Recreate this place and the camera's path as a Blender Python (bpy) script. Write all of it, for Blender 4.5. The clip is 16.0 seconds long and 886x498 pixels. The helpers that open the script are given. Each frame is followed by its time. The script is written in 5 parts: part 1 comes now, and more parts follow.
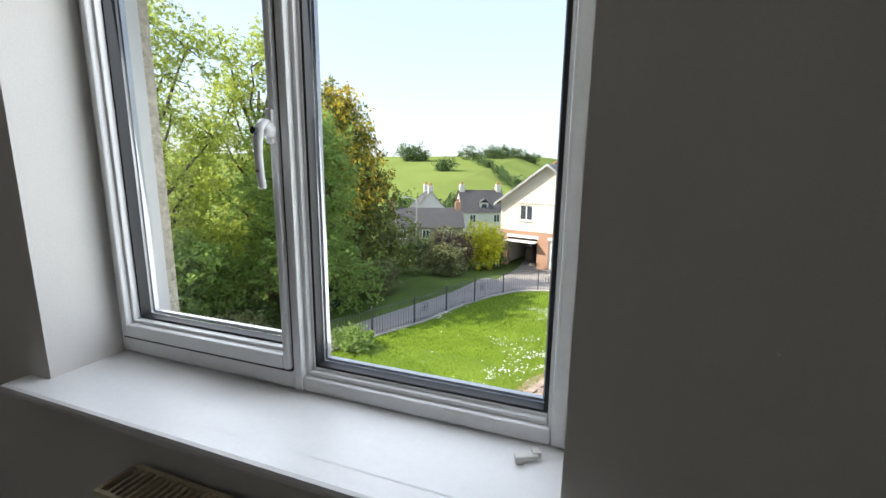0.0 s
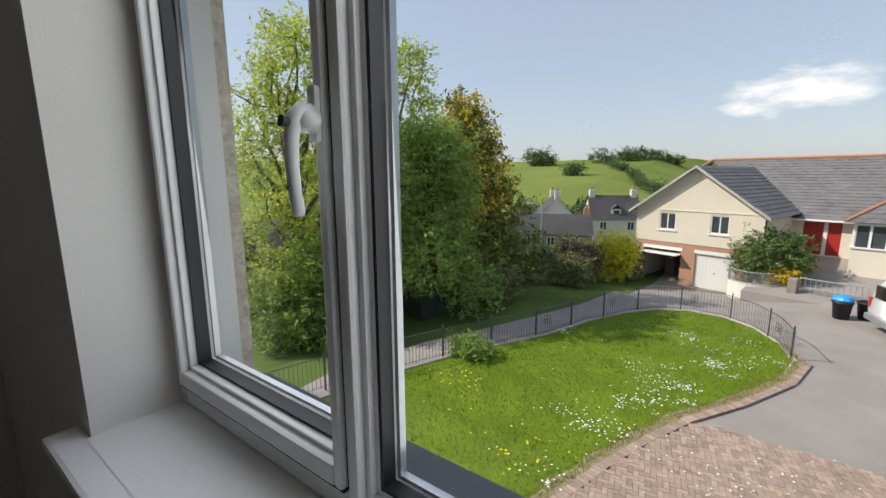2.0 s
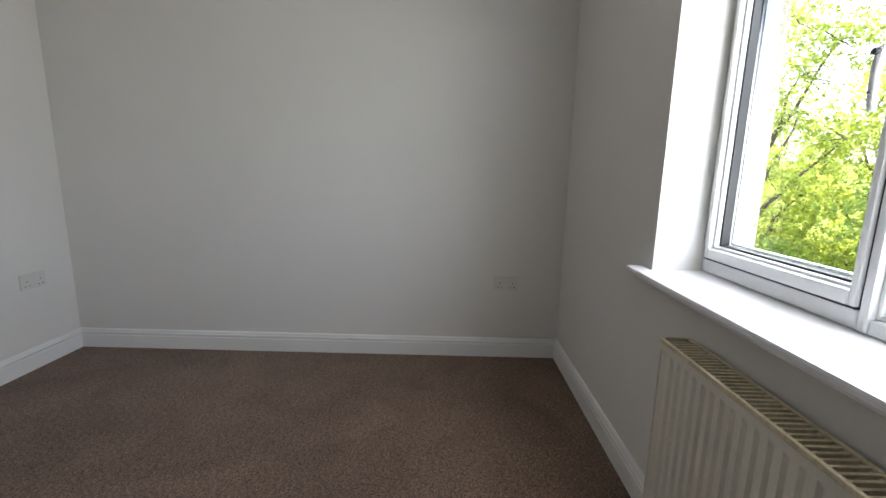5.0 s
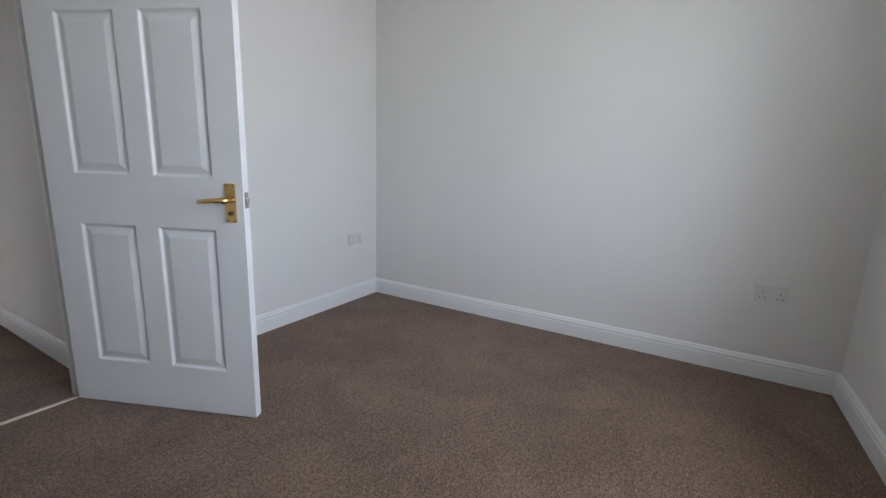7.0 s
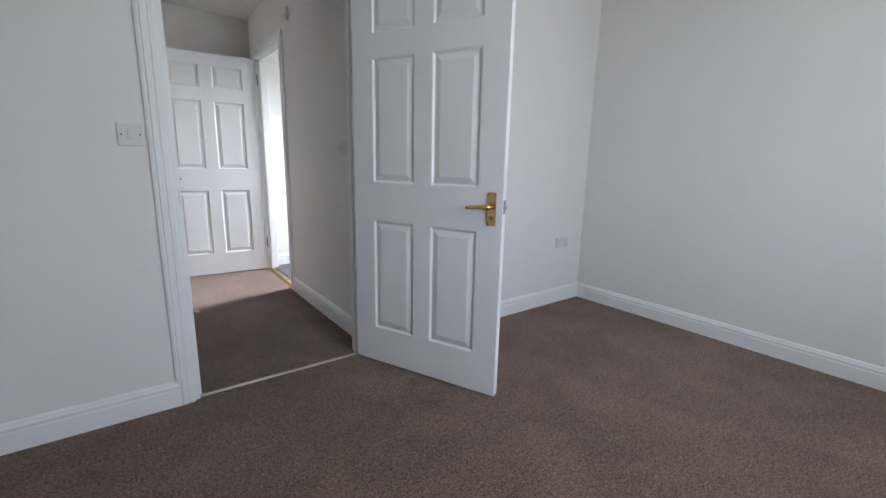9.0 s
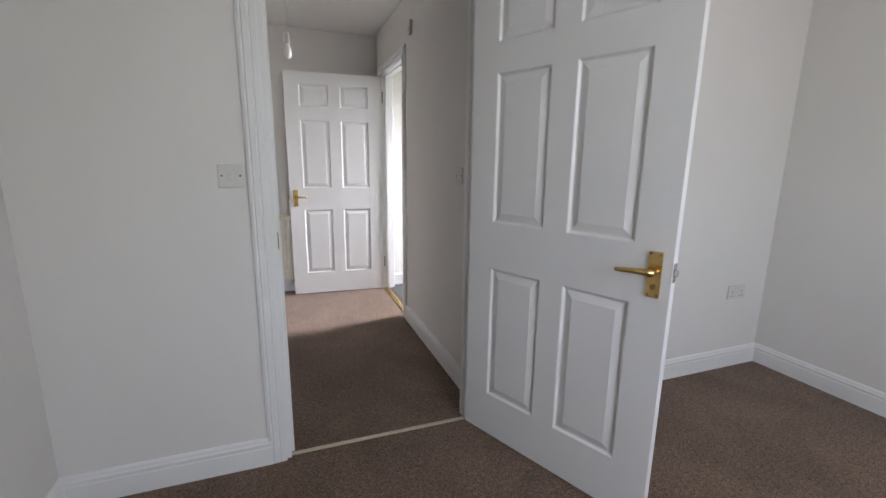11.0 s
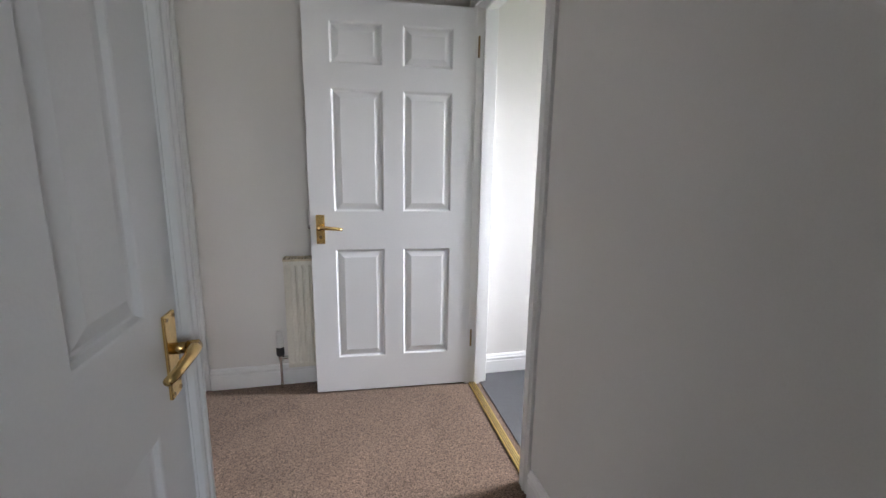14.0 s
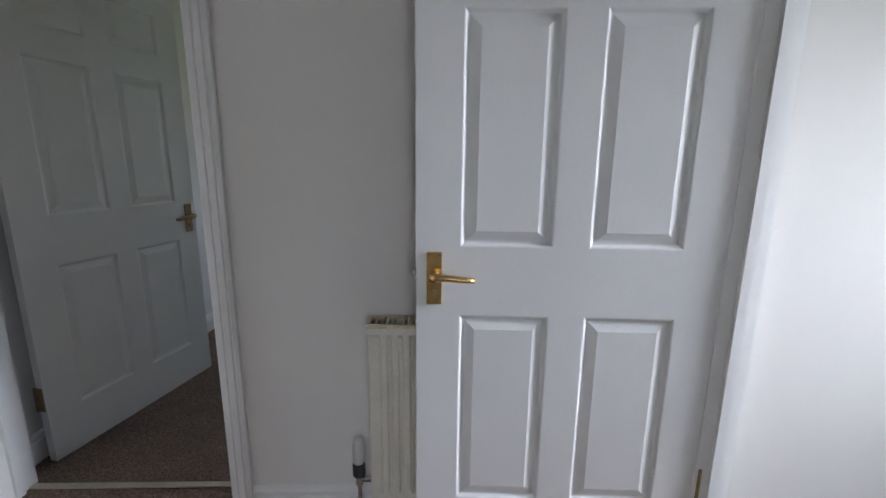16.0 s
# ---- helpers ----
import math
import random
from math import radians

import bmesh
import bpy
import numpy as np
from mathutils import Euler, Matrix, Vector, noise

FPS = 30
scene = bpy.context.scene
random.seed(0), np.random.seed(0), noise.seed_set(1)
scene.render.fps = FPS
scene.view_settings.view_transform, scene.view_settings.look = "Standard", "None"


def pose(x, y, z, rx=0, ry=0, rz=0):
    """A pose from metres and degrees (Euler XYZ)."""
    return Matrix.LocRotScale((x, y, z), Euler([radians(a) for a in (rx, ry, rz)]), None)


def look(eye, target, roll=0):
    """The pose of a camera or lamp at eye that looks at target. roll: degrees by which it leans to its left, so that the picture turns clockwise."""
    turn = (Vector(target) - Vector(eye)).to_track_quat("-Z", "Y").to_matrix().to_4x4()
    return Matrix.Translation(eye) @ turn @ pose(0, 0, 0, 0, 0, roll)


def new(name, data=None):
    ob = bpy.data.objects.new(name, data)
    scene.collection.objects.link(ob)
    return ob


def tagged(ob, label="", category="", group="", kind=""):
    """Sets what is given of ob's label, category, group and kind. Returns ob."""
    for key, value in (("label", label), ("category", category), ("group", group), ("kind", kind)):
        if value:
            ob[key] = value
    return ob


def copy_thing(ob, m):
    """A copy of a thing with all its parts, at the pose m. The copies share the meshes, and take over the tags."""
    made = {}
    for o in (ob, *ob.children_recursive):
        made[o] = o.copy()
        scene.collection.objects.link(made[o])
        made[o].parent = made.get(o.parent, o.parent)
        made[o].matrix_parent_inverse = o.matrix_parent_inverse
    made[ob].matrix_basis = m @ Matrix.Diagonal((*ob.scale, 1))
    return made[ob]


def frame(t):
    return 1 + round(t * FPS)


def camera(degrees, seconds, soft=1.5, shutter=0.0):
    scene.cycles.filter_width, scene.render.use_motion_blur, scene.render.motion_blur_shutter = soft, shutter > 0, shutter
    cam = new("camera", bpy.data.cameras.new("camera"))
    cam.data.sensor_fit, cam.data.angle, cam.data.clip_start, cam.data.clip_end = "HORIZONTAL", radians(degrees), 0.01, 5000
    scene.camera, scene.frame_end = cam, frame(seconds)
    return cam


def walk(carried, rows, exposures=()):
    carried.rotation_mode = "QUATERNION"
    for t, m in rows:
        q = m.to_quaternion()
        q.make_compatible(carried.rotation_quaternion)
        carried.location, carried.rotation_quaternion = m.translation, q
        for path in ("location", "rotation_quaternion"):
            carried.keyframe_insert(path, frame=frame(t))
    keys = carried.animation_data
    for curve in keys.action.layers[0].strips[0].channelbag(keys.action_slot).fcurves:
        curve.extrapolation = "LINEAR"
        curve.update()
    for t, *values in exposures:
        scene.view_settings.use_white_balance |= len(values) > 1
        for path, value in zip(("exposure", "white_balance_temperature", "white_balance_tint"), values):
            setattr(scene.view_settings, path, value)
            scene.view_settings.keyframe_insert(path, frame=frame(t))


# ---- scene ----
cam = camera(92.5, 16.0)
PATH = [
    (0, (0.467, 0.251, 1.296), (-0.209, 2.097, 0.929), 0.7),
    (0.5, (0.378, 0.406, 1.312), (-0.35, 2.234, 0.951), 0.5),
    (1, (0.334, 0.516, 1.32), (-0.457, 2.319, 0.966), 0.1),
    (1.5, (0.312, 0.591, 1.313), (-0.638, 2.316, 0.965), -0.3),
    (2, (0.297, 0.602, 1.303), (-0.885, 2.178, 0.959), -0.3),
    (2.5, (0.275, 0.531, 1.296), (-1.173, 1.869, 0.956), 0.3),
    (3, (0.283, 0.41, 1.287), (-1.371, 1.48, 0.942), 1.0),
    (3.5, (0.356, 0.292, 1.261), (-1.454, 1.068, 0.916), 1.1),
    (4, (0.473, 0.191, 1.225), (-1.433, 0.687, 0.877), 1.2),
    (4.5, (0.578, 0.113, 1.172), (-1.369, 0.391, 0.812), 1.1),
    (5, (0.717, 0.095, 1.126), (-1.25, 0.077, 0.765), 1.2),
    (5.2, (0.771, 0.092, 1.102), (-1.191, -0.055, 0.743), 1.2),
    (7.3, (1.009, 0.05, 1.071), (-0.659, -0.983, 0.678), 1.7),
    (7.5, (1.11, 0.014, 1.071), (-0.549, -1.029, 0.676), 1.5),
    (8, (1.163, -0.017, 1.082), (-0.353, -1.258, 0.68), 1.4),
    (8.5, (1.216, -0.046, 1.095), (-0.124, -1.475, 0.69), 1.3),
    (9, (1.253, -0.082, 1.108), (0.075, -1.646, 0.702), 1.2),
    (9.5, (1.264, -0.13, 1.13), (0.256, -1.809, 0.724), 1.1),
    (9.7, (1.245, -0.157, 1.14), (0.307, -1.876, 0.737), 1.1),
    (11.8, (0.916, -0.877, 1.276), (0.31, -2.74, 0.876), 1.0),
    (12, (0.896, -1.011, 1.267), (0.312, -2.882, 0.87), 1.2),
    (12.5, (0.868, -1.352, 1.282), (0.318, -3.235, 0.89), 1.2),
    (13, (0.825, -1.688, 1.264), (0.301, -3.577, 0.87), 1.1),
    (13.5, (0.804, -1.991, 1.248), (0.329, -3.894, 0.858), 0.8),
    (14, (0.815, -2.318, 1.226), (0.374, -4.231, 0.844), 0.9),
    (14.5, (0.812, -2.624, 1.213), (0.385, -4.54, 0.832), 0.7),
    (15, (0.806, -2.914, 1.216), (0.471, -4.845, 0.82), 0.3),
    (15.5, (0.848, -3.162, 1.216), (0.65, -5.11, 0.81), 0.4),
    (16, (0.951, -3.399, 1.221), (0.896, -5.356, 0.813), 0.6),
]
walk(cam, [(t, look(eye, target, roll)) for t, eye, target, roll in PATH],
     [(0, 0.8, 6500, 10), (0.5, 0.45, 6600, 10), (1.2, 0.08, 6600, 11), (2.0, -0.12, 6700, 11), (2.5, -0.12, 6700, 11), (3.5, 0.8, 6600, 10), (4.2, 1.6, 6550, 11), (5, 2.35, 6500, 11),
      (7.5, 2.85, 6000, 12), (9.7, 2.85, 6000, 12), (12, 2.7, 6700, 15), (13, 2.7, 6700, 14), (13.5, 2.68, 6550, 13), (14, 2.5, 6250, 12), (15, 2.28, 5850, 11), (16, 2.12, 5950, 12)])

# ---- world and lights ----
SUN_DIR = Vector((-0.86, -0.46, 0.86)).normalized()
world = bpy.data.worlds.new("sky")
scene.world = world
world.use_nodes = True
wn = world.node_tree.nodes
sky = wn.new("ShaderNodeTexSky")
sky.sky_type, sky.sun_disc = "NISHITA", False
sky.sun_elevation = math.asin(SUN_DIR.z)
sky.sun_rotation = math.atan2(SUN_DIR.x, SUN_DIR.y)
sky.dust_density, sky.air_density = 1.0, 1.2
wn["Background"].inputs[1].default_value = 0.15
haze = wn.new("ShaderNodeMix")
haze.data_type = "RGBA"
haze.inputs[0].default_value = 0.55
haze.inputs[7].default_value = (4.3, 4.95, 6.3, 1)
world.node_tree.links.new(sky.outputs[0], haze.inputs[6])
world.node_tree.links.new(haze.outputs[2], wn["Background"].inputs[0])
sun_data = bpy.data.lights.new("sun", "SUN")
sun_data.energy, sun_data.angle, sun_data.color = 5.0, radians(0.6), (1, 0.95, 0.86)
new("sun", sun_data).matrix_world = look(SUN_DIR * 60, (0, 0, 0))


def window_light(name, m, w, h, watts, colour=(0.9, 0.95, 1.0)):
    d = bpy.data.lights.new(name, "AREA")
    d.shape, d.size, d.size_y, d.energy, d.color = "RECTANGLE", w, h, watts, colour
    ob = new(name, d)
    ob.matrix_world = m
    return ob


window_light("sky_light_bedroom", look((-0.12, 0.9972, 1.45), (-0.12, 0, 1.40)), 1.02, 1.10, 4.8, (0.93, 0.96, 1.0))
window_light("sky_light_bathroom", look((-1.86, -4.06, 1.5), (0.7, -3.70, 0.6)), 0.40, 1.0, 7.4, (0.95, 0.96, 1.0)).data.spread = radians(76)
window_light("sky_light_back_bedroom", look((1.2, -7.95, 1.5), (1.2, -5, 1.0)), 1.2, 1.1, 0.14)


# ---- materials ----
def mat(name, base, rough=0.6, metal=0.0, vary=0.12, scale=8.0, bump=0.0, bump_scale=120.0, second=None, random_obj=0.0, spec=0.5, detail=4.0, translucent=0.0, contrast=0.35, big_part=1.0):
    """Principled surface with two scales of variation and fine relief."""
    m = bpy.data.materials.new(name)
    m.use_nodes = True
    t, n, L = m.node_tree, m.node_tree.nodes, m.node_tree.links
    b = n["Principled BSDF"]
    b.inputs["Roughness"].default_value, b.inputs["Metallic"].default_value = rough, metal
    b.inputs["Specular IOR Level"].default_value = spec
    co = n.new("ShaderNodeTexCoord").outputs["Object"]
    big = n.new("ShaderNodeTexNoise")
    big.inputs["Scale"].default_value, big.inputs["Detail"].default_value = scale, detail
    L.new(co, big.inputs["Vector"])
    fine = n.new("ShaderNodeTexNoise")
    fine.inputs["Scale"].default_value, fine.inputs["Detail"].default_value = bump_scale, 3.0
    L.new(co, fine.inputs["Vector"])
    add = n.new("ShaderNodeMath")
    add.operation = "MULTIPLY_ADD"
    add.inputs[1].default_value = big_part
    L.new(big.outputs[0], add.inputs[0])
    L.new(fine.outputs[0], add.inputs[2])
    fac = n.new("ShaderNodeMapRange")
    fac.inputs[1].default_value, fac.inputs[2].default_value = 0.5 + 0.5 * big_part - contrast, 0.5 + 0.5 * big_part + contrast
    L.new(add.outputs[0], fac.inputs[0])
    ramp = n.new("ShaderNodeMix")
    ramp.data_type = "RGBA"
    lo = [c * (1 - vary) for c in base]
    hi = second or [min(1, c * (1 + vary)) for c in base]
    ramp.inputs[6].default_value, ramp.inputs[7].default_value = (*lo, 1), (*hi, 1)
    L.new(fac.outputs[0], ramp.inputs[0])
    out = ramp.outputs[2]
    if random_obj:
        info = n.new("ShaderNodeObjectInfo")
        isl = n.new("ShaderNodeNewGeometry")
        s = n.new("ShaderNodeMath")
        s.operation = "ADD"
        L.new(info.outputs["Random"], s.inputs[0])
        L.new(isl.outputs["Random Per Island"], s.inputs[1])
        fr = n.new("ShaderNodeMath")
        fr.operation = "FRACT"
        L.new(s.outputs[0], fr.inputs[0])
        mr = n.new("ShaderNodeMapRange")
        mr.inputs[3].default_value, mr.inputs[4].default_value = 1 - random_obj, 1 + random_obj
        L.new(fr.outputs[0], mr.inputs[0])
        hsv = n.new("ShaderNodeHueSaturation")
        L.new(mr.outputs[0], hsv.inputs["Value"])
        L.new(out, hsv.inputs["Color"])
        out = hsv.outputs[0]
    L.new(out, b.inputs["Base Color"])
    if bump:
        bp = n.new("ShaderNodeBump")
        bp.inputs["Strength"].default_value, bp.inputs["Distance"].default_value = bump, 0.01
        L.new(fine.outputs[0], bp.inputs["Height"])
        L.new(bp.outputs[0], b.inputs["Normal"])
    if translucent:
        tr = n.new("ShaderNodeBsdfTranslucent")
        L.new(out, tr.inputs[0])
        mx = n.new("ShaderNodeMixShader")
        mx.inputs[0].default_value = translucent
        L.new(b.outputs[0], mx.inputs[1])
        L.new(tr.outputs[0], mx.inputs[2])
        L.new(mx.outputs[0], n["Material Output"].inputs[0])
    return m


def carpet_material():
    """Brown cut pile: fine tuft speckle, brushed lighter and darker in broad tracks."""
    m = bpy.data.materials.new("brown_carpet")
    m.use_nodes = True
    n, L = m.node_tree.nodes, m.node_tree.links
    b = n["Principled BSDF"]
    b.inputs["Roughness"].default_value, b.inputs["Specular IOR Level"].default_value = 0.97, 0.08
    b.inputs["Sheen Weight"].default_value, b.inputs["Sheen Roughness"].default_value = 0.12, 0.5
    co = n.new("ShaderNodeTexCoord").outputs["Object"]

    def noise_of(scale, detail, rough=0.5, warp=0.0):
        t = n.new("ShaderNodeTexNoise")
        for key, v in (("Scale", scale), ("Detail", detail), ("Roughness", rough), ("Distortion", warp)):
            t.inputs[key].default_value = v
        L.new(co, t.inputs["Vector"])
        return t.outputs[0]

    def remap(src, lo, hi, a, c):
        r = n.new("ShaderNodeMapRange")
        for k, v in zip((1, 2, 3, 4), (lo, hi, a, c)):
            r.inputs[k].default_value = v
        L.new(src, r.inputs[0])
        return r.outputs[0]

    def times(a, c):
        r = n.new("ShaderNodeMath")
        r.operation = "MULTIPLY"
        L.new(a, r.inputs[0])
        L.new(c, r.inputs[1])
        return r.outputs[0]

    tuft = noise_of(135, 4, 0.8)
    value = times(remap(tuft, 0.36, 0.64, 0.22, 1.78), remap(noise_of(60, 2), 0.3, 0.7, 0.75, 1.25))
    value = times(value, remap(noise_of(2.3, 4, 0.6, 0.8), 0.35, 0.65, 0.85, 1.15))
    value = times(value, remap(noise_of(11, 3, 0.6, 1.5), 0.28, 0.45, 0.86, 1.04))
    mix = n.new("ShaderNodeMix")
    mix.data_type, mix.blend_type = "RGBA", "MULTIPLY"
    mix.inputs[0].default_value = 1.0
    mix.inputs[6].default_value = (0.170, 0.114, 0.082, 1)
    L.new(value, mix.inputs[7])
    L.new(mix.outputs[2], b.inputs["Base Color"])
    bp = n.new("ShaderNodeBump")
    bp.inputs["Strength"].default_value, bp.inputs["Distance"].default_value = 0.6, 0.006
    L.new(tuft, bp.inputs["Height"])
    L.new(bp.outputs[0], b.inputs["Normal"])
    return m


M_WALL = mat("painted_plaster", (0.75, 0.73, 0.70), 0.85, vary=0.025, scale=2.5, bump=0.06, bump_scale=260)
M_CEIL = mat("ceiling_paint", (0.80, 0.79, 0.76), 0.9, vary=0.02, scale=3, bump=0.12, bump_scale=90)
M_GLOSS = mat("white_gloss_paint", (0.80, 0.80, 0.79), 0.38, vary=0.02, scale=5, bump=0.03, bump_scale=60)
M_DOOR = mat("door_satin_paint", (0.80, 0.80, 0.80), 0.42, vary=0.02, scale=4, bump=0.05, bump_scale=180)
M_UPVC = mat("white_upvc", (0.78, 0.78, 0.78), 0.32, vary=0.03, scale=6, bump=0.02, bump_scale=80)
M_SEAL = mat("black_rubber_seal", (0.012, 0.012, 0.014), 0.55, vary=0.2)
M_STEEL_SPACER = mat("grey_spacer", (0.45, 0.46, 0.48), 0.35, 0.6)
M_SILL = mat("white_sill_paint", (0.82, 0.82, 0.83), 0.35, vary=0.03, scale=6, bump=0.03, bump_scale=70)
M_CARPET = carpet_material()
M_VINYL = mat("grey_vinyl", (0.085, 0.085, 0.09), 0.45, vary=0.15, scale=5, bump=0.05)
M_RAD = mat("aged_cream_enamel", (0.74, 0.71, 0.62), 0.42, vary=0.07, scale=9, bump=0.03)
M_GRILLE = mat("yellowed_grille", (0.62, 0.54, 0.38), 0.6, vary=0.25, scale=25)
# shade inside the radiators, put into the colour
M_INNER_SHADE = mat("radiator_inner_shade", (0.02, 0.018, 0.015), 0.9)
M_BRASS = mat("polished_brass", (0.72, 0.50, 0.20), 0.25, 1.0, vary=0.12, scale=30)
M_BRASS_DULL = mat("aged_brass", (0.30, 0.22, 0.12), 0.4, 1.0, vary=0.2, scale=30)
M_GOLD = mat("gold_threshold_metal", (0.75, 0.56, 0.20), 0.35, 0.9, vary=0.12, scale=40)
M_PALE_METAL = mat("pale_threshold_metal", (0.62, 0.56, 0.44), 0.4, 0.7)
M_PLASTIC = mat("white_plastic", (0.66, 0.65, 0.62), 0.35, vary=0.02)
M_BLACK = mat("black_plastic", (0.02, 0.02, 0.02), 0.5)
M_CHROME = mat("chrome", (0.7, 0.7, 0.7), 0.2, 1.0, vary=0.05)
M_PEBBLE = mat("pebbledash_render", (0.62, 0.53, 0.40), 0.95, vary=0.3, scale=40, bump=1.0, bump_scale=75, second=(0.74, 0.66, 0.53))
M_GREYSILL = mat("grey_concrete_sill", (0.10, 0.11, 0.12), 0.8, vary=0.15, scale=12)
M_GRASS = mat("lawn_grass", (0.11, 0.19, 0.012), 0.9, vary=0.3, scale=0.7, bump=1.0, bump_scale=35, second=(0.20, 0.28, 0.025), spec=0.1)
M_BLADE = mat("grass_blades", (0.125, 0.205, 0.018), 0.7, vary=0.3, scale=0.8, second=(0.22, 0.30, 0.03), random_obj=0.25, spec=0.2)
M_FIELD = mat("far_pasture", (0.17, 0.22, 0.055), 0.95, vary=0.18, scale=0.05, bump_scale=0.5, second=(0.23, 0.28, 0.08), spec=0.0)
M_GROUND = mat("garden_ground", (0.09, 0.13, 0.03), 0.95, vary=0.4, scale=0.3, bump=0.6, bump_scale=12, spec=0.1)
M_TARMAC = mat("pale_tarmac", (0.30, 0.27, 0.25), 0.95, vary=0.14, scale=0.8, bump=0.4, bump_scale=60, second=(0.37, 0.33, 0.30), spec=0.2)
M_BRICKPAVE = mat("paving_brick", (0.37, 0.27, 0.21), 0.9, vary=0.2, scale=6, bump=0.3, bump_scale=60, random_obj=0.22)
M_JOINT = mat("paving_joint", (0.27, 0.22, 0.18), 0.95, vary=0.3, scale=8)
M_KERB = mat("concrete_edging", (0.42, 0.38, 0.33), 0.9, vary=0.2, scale=4, bump=0.3)
M_PETAL = mat("white_petals", (0.85, 0.83, 0.80), 0.7, vary=0.05)
M_YELLOW = mat("yellow_petals", (0.75, 0.55, 0.03), 0.7, vary=0.15, random_obj=0.2)
M_IRON = mat("grey_painted_iron", (0.09, 0.09, 0.10), 0.5, 0.3, vary=0.2)
M_RENDER = mat("cream_render", (0.73, 0.65, 0.53), 0.9, vary=0.05, scale=0.8, bump=0.2, bump_scale=30, second=(0.77, 0.69, 0.57))
M_WRENDER = mat("white_render", (0.74, 0.70, 0.62), 0.9, vary=0.05, scale=0.8)
M_HBRICK = mat("house_brick", (0.45, 0.26, 0.17), 0.9, vary=0.2, scale=5, bump=0.3, bump_scale=30)
M_SLATE = mat("grey_slate", (0.15, 0.145, 0.15), 0.75, vary=0.22, scale=1.2, bump=0.3, bump_scale=9, second=(0.21, 0.20, 0.20), random_obj=0.12)
M_RIDGE = mat("terracotta_ridge", (0.48, 0.21, 0.12), 0.85, vary=0.2)
M_WHITE = mat("white_trim", (0.80, 0.79, 0.76), 0.5, vary=0.03)
M_RED = mat("red_door_paint", (0.42, 0.03, 0.025), 0.4, vary=0.1)
M_PANE = mat("dark_window_glass", (0.06, 0.07, 0.08), 0.08, vary=0.3, scale=1.5)
M_STONE = mat("grey_stone", (0.30, 0.25, 0.21), 0.95, vary=0.3, scale=2.5, bump=0.4, bump_scale=12)
M_BARK = mat("bark", (0.13, 0.10, 0.07), 0.95, vary=0.35, scale=6, bump=0.6, bump_scale=30)
M_LEAF_ASH = mat("ash_leaves", (0.42, 0.50, 0.085), 0.5, vary=0.2, scale=0.8, second=(0.56, 0.62, 0.15), random_obj=0.3, translucent=0.62, spec=0.3)
M_LEAF_MAPLE = mat("maple_leaves", (0.33, 0.47, 0.12), 0.5, vary=0.25, scale=0.8, second=(0.40, 0.52, 0.15), random_obj=0.3, translucent=0.6, spec=0.3)
M_LEAF_CON = mat("conifer_green", (0.21, 0.25, 0.065), 0.7, vary=0.3, scale=0.7, second=(0.29, 0.32, 0.08), random_obj=0.35, translucent=0.3, spec=0.2)
M_LEAF_GOLD = mat("golden_conifer", (0.62, 0.49, 0.07), 0.7, vary=0.25, scale=1.0, random_obj=0.3, translucent=0.3, spec=0.2)
M_LEAF_YEL = mat("yellow_hedge_leaves", (0.62, 0.60, 0.03), 0.6, vary=0.2, scale=1.5, random_obj=0.3, translucent=0.25)
M_LEAF_DK = mat("dark_shrub_leaves", (0.13, 0.19, 0.05), 0.6, vary=0.3, scale=1.5, random_obj=0.35, translucent=0.2)
M_LEAF_OLIVE = mat("olive_shrub_leaves", (0.20, 0.21, 0.075), 0.65, vary=0.3, scale=1.5, random_obj=0.35, translucent=0.2)
M_LEAF_RED = mat("copper_shrub_leaves", (0.19, 0.12, 0.085), 0.65, vary=0.3, scale=1.5, random_obj=0.35, translucent=0.2)
M_LEAF_FAR = mat("hillside_foliage", (0.13, 0.19, 0.07), 0.8, vary=0.3, scale=0.3, random_obj=0.3, spec=0.1)
M_SHED = mat("dark_green_shed_boards", (0.03, 0.045, 0.035), 0.8, vary=0.25, scale=6)
M_VAN = mat("white_vehicle_paint", (0.80, 0.80, 0.80), 0.2, vary=0.02)
M_VANGLASS = mat("tinted_vehicle_glass", (0.015, 0.018, 0.02), 0.06)
M_TYRE = mat("tyre_rubber", (0.02, 0.02, 0.02), 0.8)
M_BLUE = mat("blue_bag", (0.03, 0.30, 0.70), 0.4, vary=0.2)
M_GALV = mat("galvanised_steel", (0.45, 0.46, 0.47), 0.45, 0.7)

M_GLASS = bpy.data.materials.new("window_glass")
M_GLASS.use_nodes = True
_n, _l = M_GLASS.node_tree.nodes, M_GLASS.node_tree.links
_g = _n.new("ShaderNodeBsdfGlossy")
_g.inputs["Roughness"].default_value = 0.02
_t = _n.new("ShaderNodeBsdfTransparent")
_t.inputs[0].default_value = (0.97, 0.985, 0.98, 1)
_m = _n.new("ShaderNodeMixShader")
_f = _n.new("ShaderNodeFresnel")
_f.inputs[0].default_value = 1.35
_l.new(_f.outputs[0], _m.inputs[0])
_l.new(_t.outputs[0], _m.inputs[1])
_l.new(_g.outputs[0], _m.inputs[2])
_l.new(_m.outputs[0], _n["Material Output"].inputs[0])

M_BULB = mat("opal_bulb_glass", (0.85, 0.85, 0.83), 0.25, vary=0.01)


# ---- mesh helpers ----
def link(name, bm, material, parent=None, label="", smooth=False):
    me = bpy.data.meshes.new(name)
    bm.to_mesh(me)
    bm.free()
    me.materials.append(material)
    if smooth:
        me.polygons.foreach_set("use_smooth", [True] * len(me.polygons))
    ob = new(name, me)
    if parent:
        ob.parent = parent
    if label:
        ob["label"] = label
    return ob


